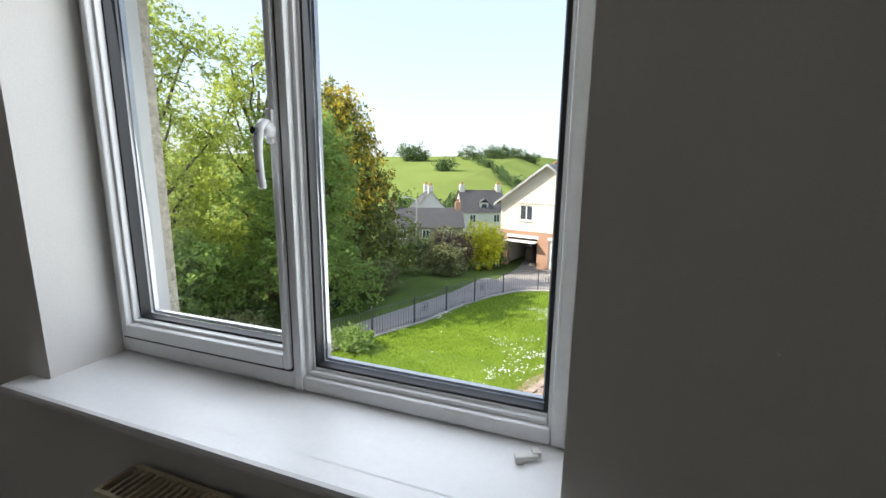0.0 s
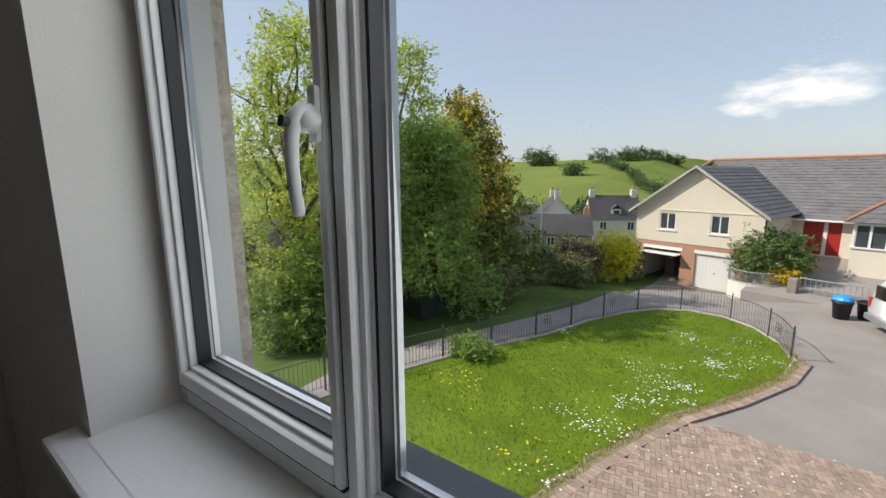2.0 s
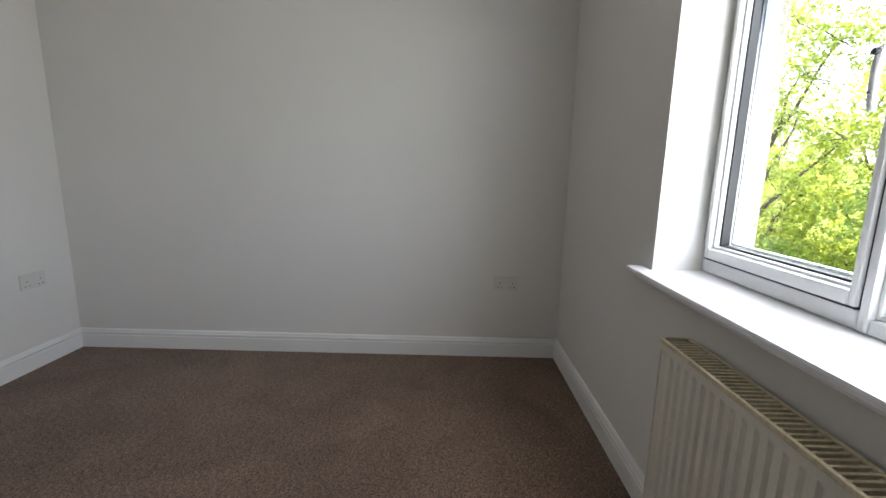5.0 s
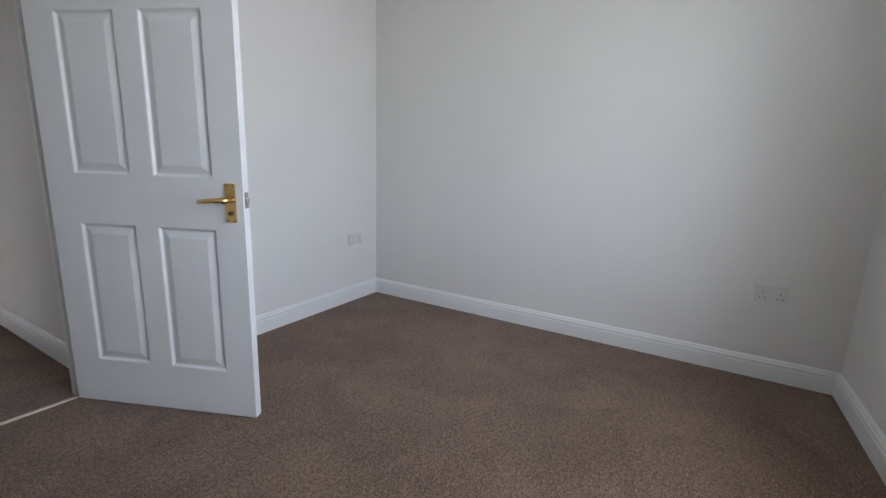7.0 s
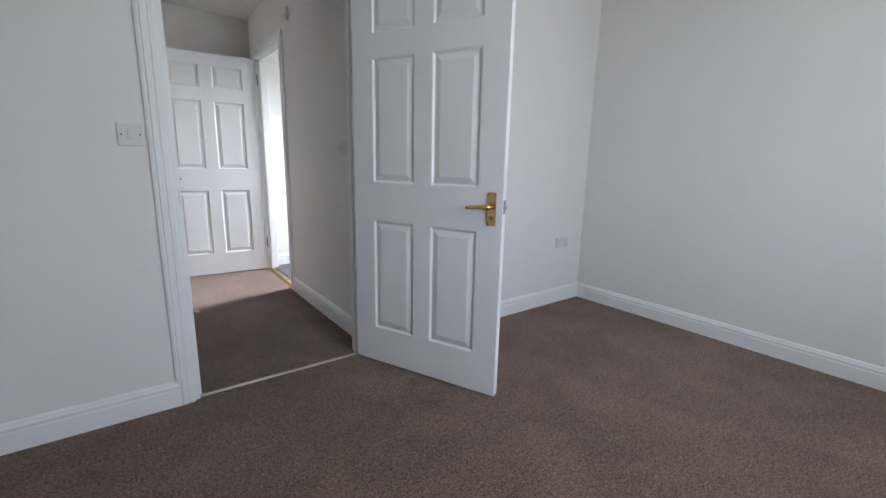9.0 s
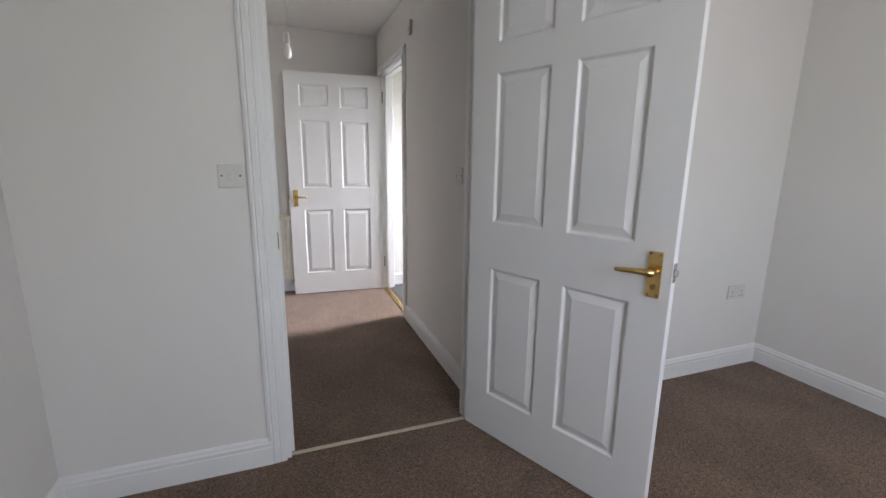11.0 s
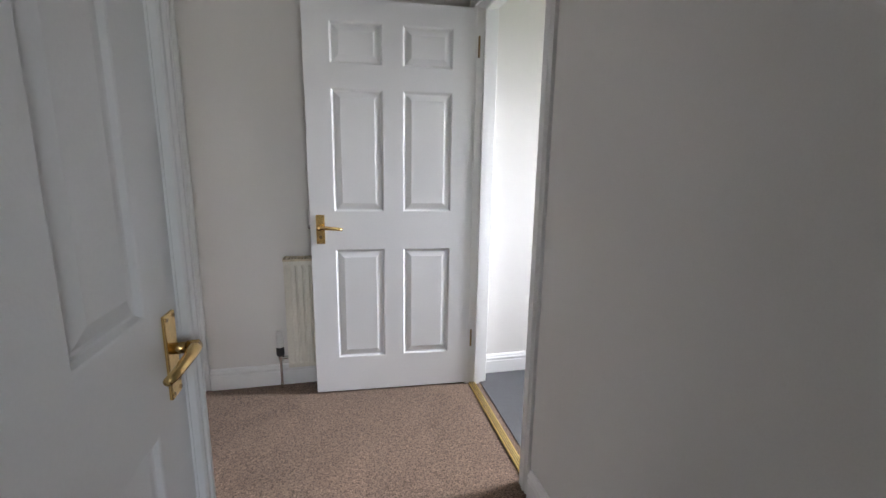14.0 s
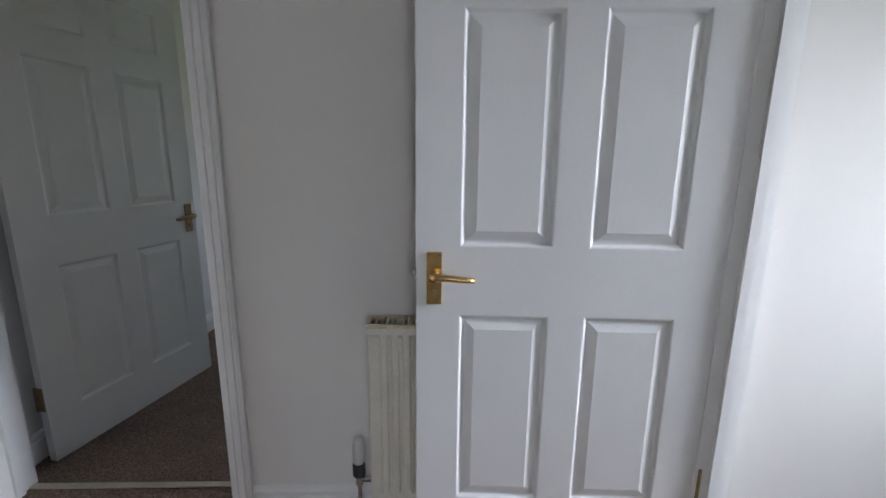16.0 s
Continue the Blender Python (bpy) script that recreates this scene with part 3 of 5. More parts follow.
# handle on the sash stile
hx, hy = -0.1415, FY0 - 0.012
hp = part("handle_plate", box(hx - 0.0082, hy - 0.009, 1.342, hx + 0.0082, hy, 1.408, 0.004), M_UPVC, sash, "white handle rose")
lv = tube([(hx, hy - 0.006, 1.366), (hx, hy - 0.020, 1.367), (hx, hy - 0.031, 1.362)], [0.016, 0.014, 0.010], 14)
merge(lv, tube([(hx, hy - 0.008, 1.380), (hx, hy - 0.022, 1.379), (hx, hy - 0.033, 1.368), (hx, hy - 0.038, 1.345), (hx, hy - 0.039, 1.315), (hx, hy - 0.037, 1.282), (hx, hy - 0.034, 1.262), (hx, hy - 0.033, 1.256)], [0.007, 0.009, 0.010, 0.0088, 0.0080, 0.0078, 0.0078, 0.0060], 14))
part("lever", lv, M_UPVC, hp, "white lever", smooth=True)
part("lock_button", tube([(hx, hy - 0.036, 1.362), (hx, hy - 0.050, 1.364)], 0.0065, 14), M_BLACK, hp, "dark key lock")
part("screw_cap", tube([(hx - 0.002, hy - 0.044, 1.290), (hx + 0.004, hy - 0.0445, 1.290)], 0.003, 10), M_BLACK, hp)

# inner sill with rounded nose and horns
bm = box(-0.757, 0.727, 0.790, 0.522, YW, 0.815, 0.009)
add_box(bm, W0, YW - 0.01, 0.792, W1, FY0 + 0.02, 0.815)
structure(link("window_sill", bm, M_SILL), "white painted window board with rounded nose")
structure(link("window_sill_outside", box(W0, 1.018, 0.735, W1, 1.155, 0.80, 0.005), M_GREYSILL), "dark grey concrete outer sill")
clip = box(-0.017, -0.008, 0, 0.017, 0.008, 0.010, 0.003)
add_box(clip, -0.024, -0.014, 0, -0.010, 0.001, 0.014, 0.002)
add_box(clip, 0.008, -0.002, 0, 0.024, 0.013, 0.012, 0.002)
c = link("window_packer", clip, M_PLASTIC)
c.matrix_world = pose(0.385, 0.905, 0.8155, 0, 0, 24)
tagged(c, "small broken white plastic clip lying on the sill", "plastic clip")


# ---- radiators ----
def radiator(name, m, w, h, label, flutes, valve_end):
    """A panel radiator; local x along the wall, y out of the wall, z up from its lower edge."""
    rad = empty(name, m, label, "radiator")
    bm = bmesh.new()
    d = 0.095
    prof = []
    pitch = (w - 0.05) / flutes
    prof.append((0, d - 0.004))
    for i in range(flutes):
        x = 0.025 + i * pitch
        prof += [(x + pitch * 0.10, d), (x + pitch * 0.55, d), (x + pitch * 0.70, d - 0.008), (x + pitch * 0.95, d - 0.008)]
    prof.append((w, d - 0.004))
    z0, z1 = 0.035, h - 0.045
    lo = [bm.verts.new((x, y, z0)) for x, y in prof]
    hi = [bm.verts.new((x, y, z1)) for x, y in prof]
    lo2 = [bm.verts.new((x, d, z0 - 0.015)) for x, y in prof]
    hi2 = [bm.verts.new((x, d, z1 + 0.015)) for x, y in prof]
    bl = [bm.verts.new((x, d, 0.0)) for x, y in prof]
    tl = [bm.verts.new((x, d, h - 0.006)) for x, y in prof]
    for rows in ((bl, lo2), (lo2, lo), (lo, hi), (hi, hi2), (hi2, tl)):
        for i in range(len(prof) - 1):
            bm.faces.new((rows[0][i], rows[0][i + 1], rows[1][i + 1], rows[1][i]))
    bmesh.ops.recalc_face_normals(bm, faces=bm.faces[:])
    part("front_panel", bm, M_RAD, rad)
    part("back_panel", box(0, 0.018, 0, w, 0.030, h - 0.006, 0.003), M_RAD, rad)
    # one block for the fins; its near-black colour paints the shade between the panels
    part("convector_fins", box(0.01, 0.032, 0.02, w - 0.01, d - 0.014, h - 0.06), M_INNER_SHADE, rad, "solid fin block, near-black for the shade between the panels")
    for x in (0.0, w - 0.003):
        part("side_panel", box(x, 0.018, 0.01, x + 0.003, d, h - 0.004, 0.001), M_RAD, rad)
    top = box(-0.002, d - 0.006, h - 0.010, w + 0.002, d + 0.003, h + 0.002, 0.002)
    add_box(top, -0.002, 0.014, h - 0.010, w + 0.002, 0.024, h + 0.002, 0.002)
    add_box(top, -0.002, 0.024, h - 0.010, 0.006, d - 0.006, h + 0.002)
    add_box(top, w - 0.006, 0.024, h - 0.010, w + 0.002, d - 0.006, h + 0.002)
    grille = part("top_grille", top, M_GRILLE, rad, "yellowed dusty grille frame")
    n = int(w / 0.0165)
    for i in range(n):
        x = 0.012 + i * (w - 0.024) / n
        part("slat", box(x, 0.024, h - 0.008, x + 0.006, d - 0.006, h), M_GRILLE, grille)
    x = -0.045 if valve_end < 0 else w + 0.045
    v = part("valve_head", lathe([(0.012, 0.105), (0.017, 0.108), (0.021, 0.135), (0.021, 0.17), (0.017, 0.192), (0.010, 0.198)]), M_PLASTIC, rad, "white thermostatic valve head", True)
    v.location = (x, 0.055, 0)
    part("valve_collar", lathe([(0.019, 0.060), (0.021, 0.064), (0.021, 0.100), (0.014, 0.110)]), M_BLACK, v, "black collar")
    p = tube([(x, 0.055, -0.30), (x, 0.055, 0.05)], 0.0075, 10)
    merge(p, tube([(x, 0.055, 0.045), (0.004 if valve_end < 0 else w - 0.004, 0.055, 0.045)], 0.010, 10))
    merge(p, tube([(x, 0.055, 0.028), (x, 0.055, 0.062)], 0.014, 10))
    part("pipe", p, M_CHROME, rad, "pale supply pipe")
    part("bracket", box(w / 2 - 0.02, -0.001, 0.08, w / 2 + 0.02, 0.02, h - 0.08), M_RAD, rad)
    return rad


r = radiator("radiator", pose(0.560, YW - 0.001, 0.165, 0, 0, 180), 0.955, 0.522, "cream panel radiator with yellowed top grille below window", 26, -1)
r2 = radiator("radiator", pose(0.40, YF + 0.001, 0.135), 0.742, 0.603, "white panel radiator with thermostatic valve in the hall", 20, 1)


# ---- sockets, switches, small fixtures ----
def wall_pose(x, y, z, nx, ny):
    """Local x along the wall, local -y out of it."""
    return pose(x, y, z, 0, 0, math.degrees(math.atan2(nx, -ny)))


def double_socket(x, y, z, nx, ny):
    s = empty("double_socket", wall_pose(x, y, z, nx, ny), "white plastic double wall socket above the skirting", "socket")
    part("faceplate", box(-0.073, -0.010, -0.043, 0.073, 0.0, 0.043, 0.004), M_PLASTIC, s)
    for cx in (-0.038, 0.038):
        for dx, dz, w, h in ((0, 0.004, 0.0035, 0.009), (-0.011, -0.022, 0.007, 0.0045), (0.011, -0.022, 0.007, 0.0045)):
            part("pin_hole", box(cx + dx - w / 2, -0.0108, dz - h / 2 - 0.002, cx + dx + w / 2, -0.0098, dz + h / 2 - 0.002), M_BLACK, s)
    for cx in (-0.012, 0.012):
        part("rocker", box(cx - 0.007, -0.0135, 0.012, cx + 0.007, -0.009, 0.032, 0.002), M_PLASTIC, s)
    return s


def light_switch(x, y, z, nx, ny):
    s = empty("light_switch", wall_pose(x, y, z, nx, ny), "white plastic single light switch on the wall", "light switch")
    part("faceplate", box(-0.043, -0.009, -0.043, 0.043, 0.0, 0.043, 0.004), M_PLASTIC, s)
    rk = box(-0.009, -0.0125, -0.017, 0.009, -0.008, 0.017, 0.002)
    part("rocker", rk, M_PLASTIC, s)
    g = bmesh.new()
    for b in ((-0.0100, -0.0180, -0.0090, 0.0180), (0.0090, -0.0180, 0.0100, 0.0180), (-0.009, 0.017, 0.009, 0.018), (-0.009, -0.018, 0.009, -0.017)):
        add_box(g, b[0], -0.0094, b[1], b[2], -0.0088, b[3])
    part("rocker_gap", g, M_GALV, s)
    for cx in (-0.030, 0.030):
        part("screw", tube([(cx, -0.0088, 0), (cx, -0.0098, 0)], 0.0035, 10), M_BLACK, s)
    return s


double_socket(XL, 0.457, 0.468, 1, 0)
double_socket(-1.520, YD, 0.488, 0, 1)
light_switch(1.208, YD, 1.184, 0, 1)
light_switch(HR, -2.56, 1.172, 1, 0)
th = empty("door_chime_sensor", wall_pose(HR, -3.47, 2.13, 1, 0), "small white plastic box high on the hall wall", "sensor")
part("housing", box(-0.022, -0.020, -0.045, 0.022, 0, 0.045, 0.004), M_PLASTIC, th)
part("button", box(-0.008, -0.023, -0.02, 0.008, -0.019, 0.0, 0.002), M_STEEL_SPACER, th)
cs = link("cable_stub", tube([(0, 0, 0), (0.012, 0.004, 0.012), (0.03, 0.012, 0.014), (0.034, 0.03, 0.004), (0.022, 0.04, -0.01)], 0.003, 6), M_PLASTIC)
cs.matrix_world = pose(XL, -2.11, 0.155)
tagged(cs, "short loose white cable end above the skirting", "cable")
hk = empty("robe_hook", wall_pose(-0.85, -4.588, 0.86, 0, 1), "small chrome hook on the bathroom wall", "hook")
part("base", lathe([(0.026, 0.0), (0.026, 0.006), (0.020, 0.010), (0.006, 0.012)], 18), M_CHROME, hk, "", True).matrix_local = pose(0, 0, 0, 90)
part("arm", tube([(0, -0.010, -0.002), (0, -0.035, -0.012), (0.004, -0.045, -0.014)], [0.008, 0.007, 0.006], 10), M_CHROME, hk, "", True)
part("prong", tube([(-0.036, -0.047, -0.008), (-0.030, -0.046, -0.016), (0.0, -0.044, -0.015), (0.034, -0.046, -0.013), (0.044, -0.047, -0.004)], 0.006, 10), M_CHROME, hk, "", True)

pl = empty("pendant_light", pose(0.955, -3.9, 0), "bare opal bulb on a white pendant cord", "ceiling light")
part("ceiling_rose", lathe([(0.048, ZC - 0.0), (0.048, ZC - 0.012), (0.036, ZC - 0.024), (0.012, ZC - 0.030)]), M_PLASTIC, pl, "", True)
part("cord", tube([(0, 0, ZC - 0.02), (0, 0, 2.10)], 0.0035, 8), M_PLASTIC, pl)
part("lamp_holder", lathe([(0.010, 2.125), (0.017, 2.118), (0.019, 2.085), (0.021, 2.060), (0.021, 2.050)]), M_PLASTIC, pl, "", True)
part("bulb", lathe([(0.012, 2.052), (0.014, 2.040), (0.027, 2.010), (0.0300, 1.985), (0.026, 1.965), (0.014, 1.953), (0.003, 1.950)]), M_BULB, pl, "opal glass bulb, off", True)
bpy.context.view_layer.update()


# ---- outside: ground, lawn, paving, fence ----
def ground_z(x, y):
    """The lie of the land: level by the lawn, falling to the garages, rising to the front door and the hill."""
    z = -4.3
    z -= 1.0 * min(1.0, max(0.0, (y - 20.5) / 8.0)) * min(1.0, max(0.0, (3.0 - x) / 3.0))
    z += 0.5 * min(1.0, max(0.0, (y - 22.0) / 6.0)) * min(1.0, max(0.0, (x - 3.0) / 3.0))
    if x < -8:
        z -= min(1.2, (-8 - x) * 0.12)
    d = (y - 62) * 0.9 - x * 0.42
    if d > 22:
        rise = (d - 22) * 0.105 * min(1.0, max(0.0, (-5 - x) / 35.0))
        z += min(rise, 15.6 + 2.2 * math.sin(x * 0.02 + 1.0))
    elif d > -15:
        z -= 1.6 * math.sin(math.pi * (d + 15) / 37)
    return z


def sheet(name, xs, ys, lift, material):
    verts = [(x, y, ground_z(x, y) + lift) for y in ys for x in xs]
    k = len(xs)
    faces = [(j * k + i, j * k + i + 1, (j + 1) * k + i + 1, (j + 1) * k + i) for j in range(len(ys) - 1) for i in range(k - 1)]
    me = data_mesh(name, verts, faces, material)
    me.polygons.foreach_set("use_smooth", [True] * len(me.polygons))
    return new(name, me)


near_x = list(np.arange(-40, 40.1, 1.0))
near_y = list(np.arange(-30, 60.1, 1.0))
far_x = [-1500, -900, -600, -400] + list(np.arange(-300, -40, 10.0)) + near_x + list(np.arange(50, 301, 10.0)) + [400, 700, 1500]
far_y = [-1500, -600, -200, -80] + near_y + list(np.arange(64, 300, 4.0)) + [340, 420, 600, 1000, 1800]
gr = sheet("ground", far_x, far_y, -0.03, M_GROUND)
gr.data.materials.append(M_FIELD)
for p in gr.data.polygons:
    if p.center.y > 58 or abs(p.center.x) > 60:
        p.material_index = 1
structure(gr, "garden ground running out to green hill pasture")

LAWN = [(-7.7, 8.75), (-7.0, 10.6), (-6.3, 12.2), (-5.3, 14.2), (-4.6, 16.4), (-3.7, 18.3), (-2.8, 19.5), (-1.6, 20.1), (-0.4, 20.0), (0.6, 19.2), (1.3, 17.9), (1.62, 16.5),
        (1.2, 14.8), (0.2, 12.8), (-0.78, 11.2), (-1.4, 9.8), (-1.9, 8.4), (-2.4, 6.6), (-2.9, 4.0), (-3.1, 1.2), (-8.6, 1.2), (-8.4, 5.0)]


def flat_poly(name, pts, z, material, thick=0.06):
    bm = bmesh.new()
    top = [bm.verts.new((x, y, z)) for x, y in pts]
    low = [bm.verts.new((x, y, z - thick)) for x, y in pts]
    bm.faces.new(top)
    for i in range(len(pts)):
        j = (i + 1) % len(pts)
        bm.faces.new((top[i], low[i], low[j], top[j]))
    bmesh.ops.triangulate(bm, faces=[f for f in bm.faces if len(f.verts) > 4])
    bmesh.ops.recalc_face_normals(bm, faces=bm.faces[:])
    return link(name, bm, material)


def inside(x, y, pts):
    odd = False
    for (x0, y0), (x1, y1) in zip(pts, pts[1:] + pts[:1]):
        if (y0 > y) != (y1 > y) and x < (x1 - x0) * (y - y0) / (y1 - y0) + x0:
            odd = not odd
    return odd


def span(a, b, n):
    return [a + (b - a) * i / n for i in range(n + 1)]


# tarmac drive: a sheet over the slope, under lawn and paving
structure(sheet("road", span(-4.5, 16, 41), span(9, 33.5, 50), -0.008, M_TARMAC), "pale sunlit tarmac drive")
DRIVE_L = [(-8.9, 4.0), (-9.2, 8.0), (-8.4, 11.2), (-7.4, 13.6), (-6.5, 16.0), (-5.6, 18.6), (-5.0, 21.5), (-4.4, 21.5), (-3.0, 20.0), (-4.2, 18.0), (-5.5, 14.4), (-7.9, 8.75), (-8.7, 4.0)]
structure(flat_poly("pavement", DRIVE_L, -4.295, M_TARMAC, 0.05), "narrow grey tarmac path beside the fence")
structure(flat_poly("lawn", LAWN, -4.28, M_GRASS, 0.04), "bright mown lawn dotted with daisies")
PAVE = [(-3.1, 1.2), (-2.9, 4.0), (-2.4, 6.6), (-1.9, 8.4), (-1.4, 9.8), (-0.6, 11.2), (0.6, 11.15), (2.6, 11.2), (5.5, 11.3), (5.5, 1.2)]
structure(flat_poly("paving_bed", PAVE, -4.292, M_JOINT, 0.05), "sandy paving joints")

rng = random.Random(4)
structure(link("kerb", tube([(x - 0.04, y, -4.275) for x, y in LAWN[0:12]], 0.06, 6), M_KERB), "low concrete lawn edging")

# grass blades
blades_v, blades_f = [], []
count = 0
while count < 42000:
    x, y = rng.uniform(-8.6, 1.7), 1.5 + 18.6 * rng.random()
    if not inside(x, y, LAWN):
        continue
    a, h, w = rng.uniform(0, 6.283), rng.uniform(0.025, 0.075), rng.uniform(0.006, 0.012)
    lean = rng.uniform(-0.05, 0.05), rng.uniform(-0.05, 0.05)
    k = len(blades_v)
    blades_v += [(x - w * math.cos(a), y - w * math.sin(a), -4.282), (x + w * math.cos(a), y + w * math.sin(a), -4.282), (x + lean[0], y + lean[1], -4.28 + h)]
    blades_f.append((k, k + 1, k + 2))
    count += 1
tagged(new("grass", data_mesh("grass", blades_v, blades_f, M_BLADE)), "short bright green grass blades", "grass", kind="stuff")


def petals(name, spots, size, z, material, label, inner):
    """Small six-sided flower heads."""
    v, f = [], []
    for x, y in spots:
        r = size * rng.uniform(0.6, 1.2)
        k = len(v)
        zz = z + rng.uniform(0.0, 0.03)
        v += [(x + r * math.cos(i * 1.047), y + r * math.sin(i * 1.047), zz + 0.004 * (i % 2)) for i in range(6)]
        f.append(tuple(range(k, k + 6)))
    return tagged(new(name, data_mesh(name, v, f, material)), label, inner, kind="stuff")


daisy = []
for cx, cy, n, s in ((-2.6, 9.6, 60, 0.25), (-1.2, 12.4, 130, 0.55), (-1.5, 11.0, 90, 0.4), (-0.2, 14.4, 70, 0.4), (-2.1, 13.6, 60, 0.35), (-2.2, 7.4, 120, 0.35), (-3.0, 6.0, 80, 0.4), (0.6, 15.8, 60, 0.5),
                     (-4.6, 16.6, 40, 0.4), (-0.5, 17.6, 50, 0.7), (-1.6, 17.3, 40, 0.5), (-1.0, 15.8, 60, 0.6), (-1.7, 9.4, 40, 0.3), (-4.9, 15.0, 30, 0.3)):
    for _ in range(max(3, n // 14)):
        ax, ay, sp = cx + rng.gauss(0, s), cy + rng.gauss(0, s), rng.uniform(0.08, 0.24)
        daisy += [(ax + rng.gauss(0, sp * 1.4), ay + rng.gauss(0, sp)) for _ in range(rng.randint(5, 26))]
daisy += [(rng.uniform(-6, 1.5), rng.uniform(5, 19.8)) for _ in range(120)]
daisy = [p for p in daisy if inside(p[0], p[1], LAWN)]
petals("daisies", daisy, 0.021, -4.20, M_PETAL, "white daisies scattered in clusters over the lawn", "flowers")
butter = [p for p in [(-5.9 + rng.gauss(0, 0.35), 9.6 + rng.gauss(0, 0.3)) for _ in range(26)] + [(-3.0 + rng.gauss(0, 0.6), 7.9 + rng.gauss(0, 0.5)) for _ in range(30)] if inside(p[0], p[1], LAWN)]
petals("buttercups", butter, 0.028, -4.19, M_YELLOW, "small yellow flowers in the lawn", "flowers")
fall = [(rng.gauss(0.6, 1.0), rng.gauss(8.8, 1.3)) for _ in range(130)]
petals("fallen_petals", [p for p in fall if inside(p[0], p[1], PAVE)], 0.022, -4.245, M_PETAL, "white petals fallen on the brick paving", "petals")


# ---- trees and shrubs ----
def leaf_cloud(seed, blobs, n, size, flat=0.0, droop=0.0, spray=10):
    """Leaves on short twigs through a set of blobs (x, y, z, rx, ry, rz), thicker towards their skins."""
    g = np.random.default_rng(seed)
    w = np.array([b[3] * b[4] + b[4] * b[5] for b in blobs])
    k = max(1, n // spray)
    pick = g.choice(len(blobs), k, p=w / w.sum())
    B = np.array(blobs)[pick]
    d = g.normal(size=(k, 3))
    d /= np.linalg.norm(d, axis=1)[:, None]
    r = g.random(k) ** 0.42
    lump = 1 + 0.20 * np.sin(d[:, 0] * 7 + pick) * np.cos(d[:, 1] * 6 + pick * 2) + 0.14 * np.sin(d[:, 2] * 11 + pick)
    root = B[:, :3] + d * B[:, 3:] * (r * lump)[:, None]
    twig = d + g.normal(size=(k, 3)) * 0.6
    twig[:, 2] -= 0.25 + droop
    twig /= np.linalg.norm(twig, axis=1)[:, None]
    at = g.random((k, spray, 1)) * size * 4.5
    P = (root[:, None, :] + twig[:, None, :] * at + g.normal(size=(k, spray, 3)) * size * 0.75).reshape(-1, 3)
    m = len(P)
    a = np.repeat(twig, spray, 0) * 0.6 + g.normal(size=(m, 3)) * 0.75
    a[:, 2] *= 1 - flat
    a /= np.linalg.norm(a, axis=1)[:, None]
    u = np.cross(a, g.normal(size=(m, 3)) * 0.6 + np.array((0, 0, 1.0)))
    u /= np.linalg.norm(u, axis=1)[:, None]
    s = (size * (0.6 + 0.8 * g.random(m)))[:, None]
    V = np.stack([P - a * s, P + u * s * 0.42, P + a * s, P - u * s * 0.42], 1).reshape(-1, 3)
    F = np.arange(4 * m).reshape(m, 4)
    return V.tolist(), F.tolist()


def limb(p, q, r0, r1, seed, wob=0.12, n=6):
    g = random.Random(seed)
    p, q = Vector(p), Vector(q)
    L = (q - p).length
    pts = [p.lerp(q, i / n) + Vector((g.uniform(-1, 1), g.uniform(-1, 1), g.uniform(-0.3, 0.3))) * wob * L * (0.15 if i in (0, n) else 0.35) for i in range(n + 1)]
    return tube(pts, [r0 + (r1 - r0) * i / n for i in range(n + 1)], 7)


def tree(name, base, blobs, leaves, size, leaf_mat, label, trunk_r=0.22, seed=1, flat=0.3, droop=0.0, second=None):
    """Trunk and limbs to each blob, with a crown of many leaves."""
    t = empty(name, pose(*base), label, "tree" if trunk_r > 0.05 else "shrub")
    top = max(b[2] + 0.4 * b[5] for b in blobs)
    cx = sum(b[0] for b in blobs) / len(blobs)
    cy = sum(b[1] for b in blobs) / len(blobs)
    bm = limb((0, 0, -0.2), (cx * 0.7, cy * 0.7, top * 0.8), trunk_r, trunk_r * 0.25, seed, 0.06, 9)
    g = random.Random(seed)
    for k, b in enumerate(blobs):
        f = min(0.9, max(0.15, (b[2] - b[5]) / max(top, 0.1) * 0.8))
        s = (cx * 0.7 * f, cy * 0.7 * f, top * 0.8 * f)
        merge(bm, limb(s, b[:3], trunk_r * 0.45, trunk_r * 0.10, seed + k))
        for m in range(3 if trunk_r > 0.05 else 1):
            e = [b[i] + g.uniform(-0.8, 0.8) * b[3 + i] for i in range(3)]
            merge(bm, limb(b[:3], e, trunk_r * 0.16, 0.012, seed + 31 * k + m))
    part("trunk", bm, M_BARK, t, "", True)
    v, f = leaf_cloud(seed, blobs, leaves, size, flat, droop)
    cr = new("crown", data_mesh("crown", v, f, leaf_mat))
    cr.parent = t
    if second:
        v, f = leaf_cloud(seed + 99, second[0], second[1], size, flat, droop)
        c2 = new("crown_tips", data_mesh("crown_tips", v, f, second[2]))
        c2.parent = t
        c2["label"] = second[3]
    return t


def crown_blobs(seed, n, cx, cy, z0, z1, rad, r0, r1, taper=0.55, power=1):
    g = random.Random(seed)
    out = []
    for i in range(n):
        h = z0 + (z1 - z0) * (i + 0.5) / n
        k = (h - z0) / (z1 - z0)
        spread = rad * (1 - taper * k ** power)
        a = i * 2.4 + g.uniform(-0.4, 0.4)
        rr = spread * g.uniform(0.35, 0.9)
        s = g.uniform(r0, r1)
        out.append((cx + rr * math.cos(a), cy + rr * math.sin(a), h, s, s, s * 0.72))
    return out


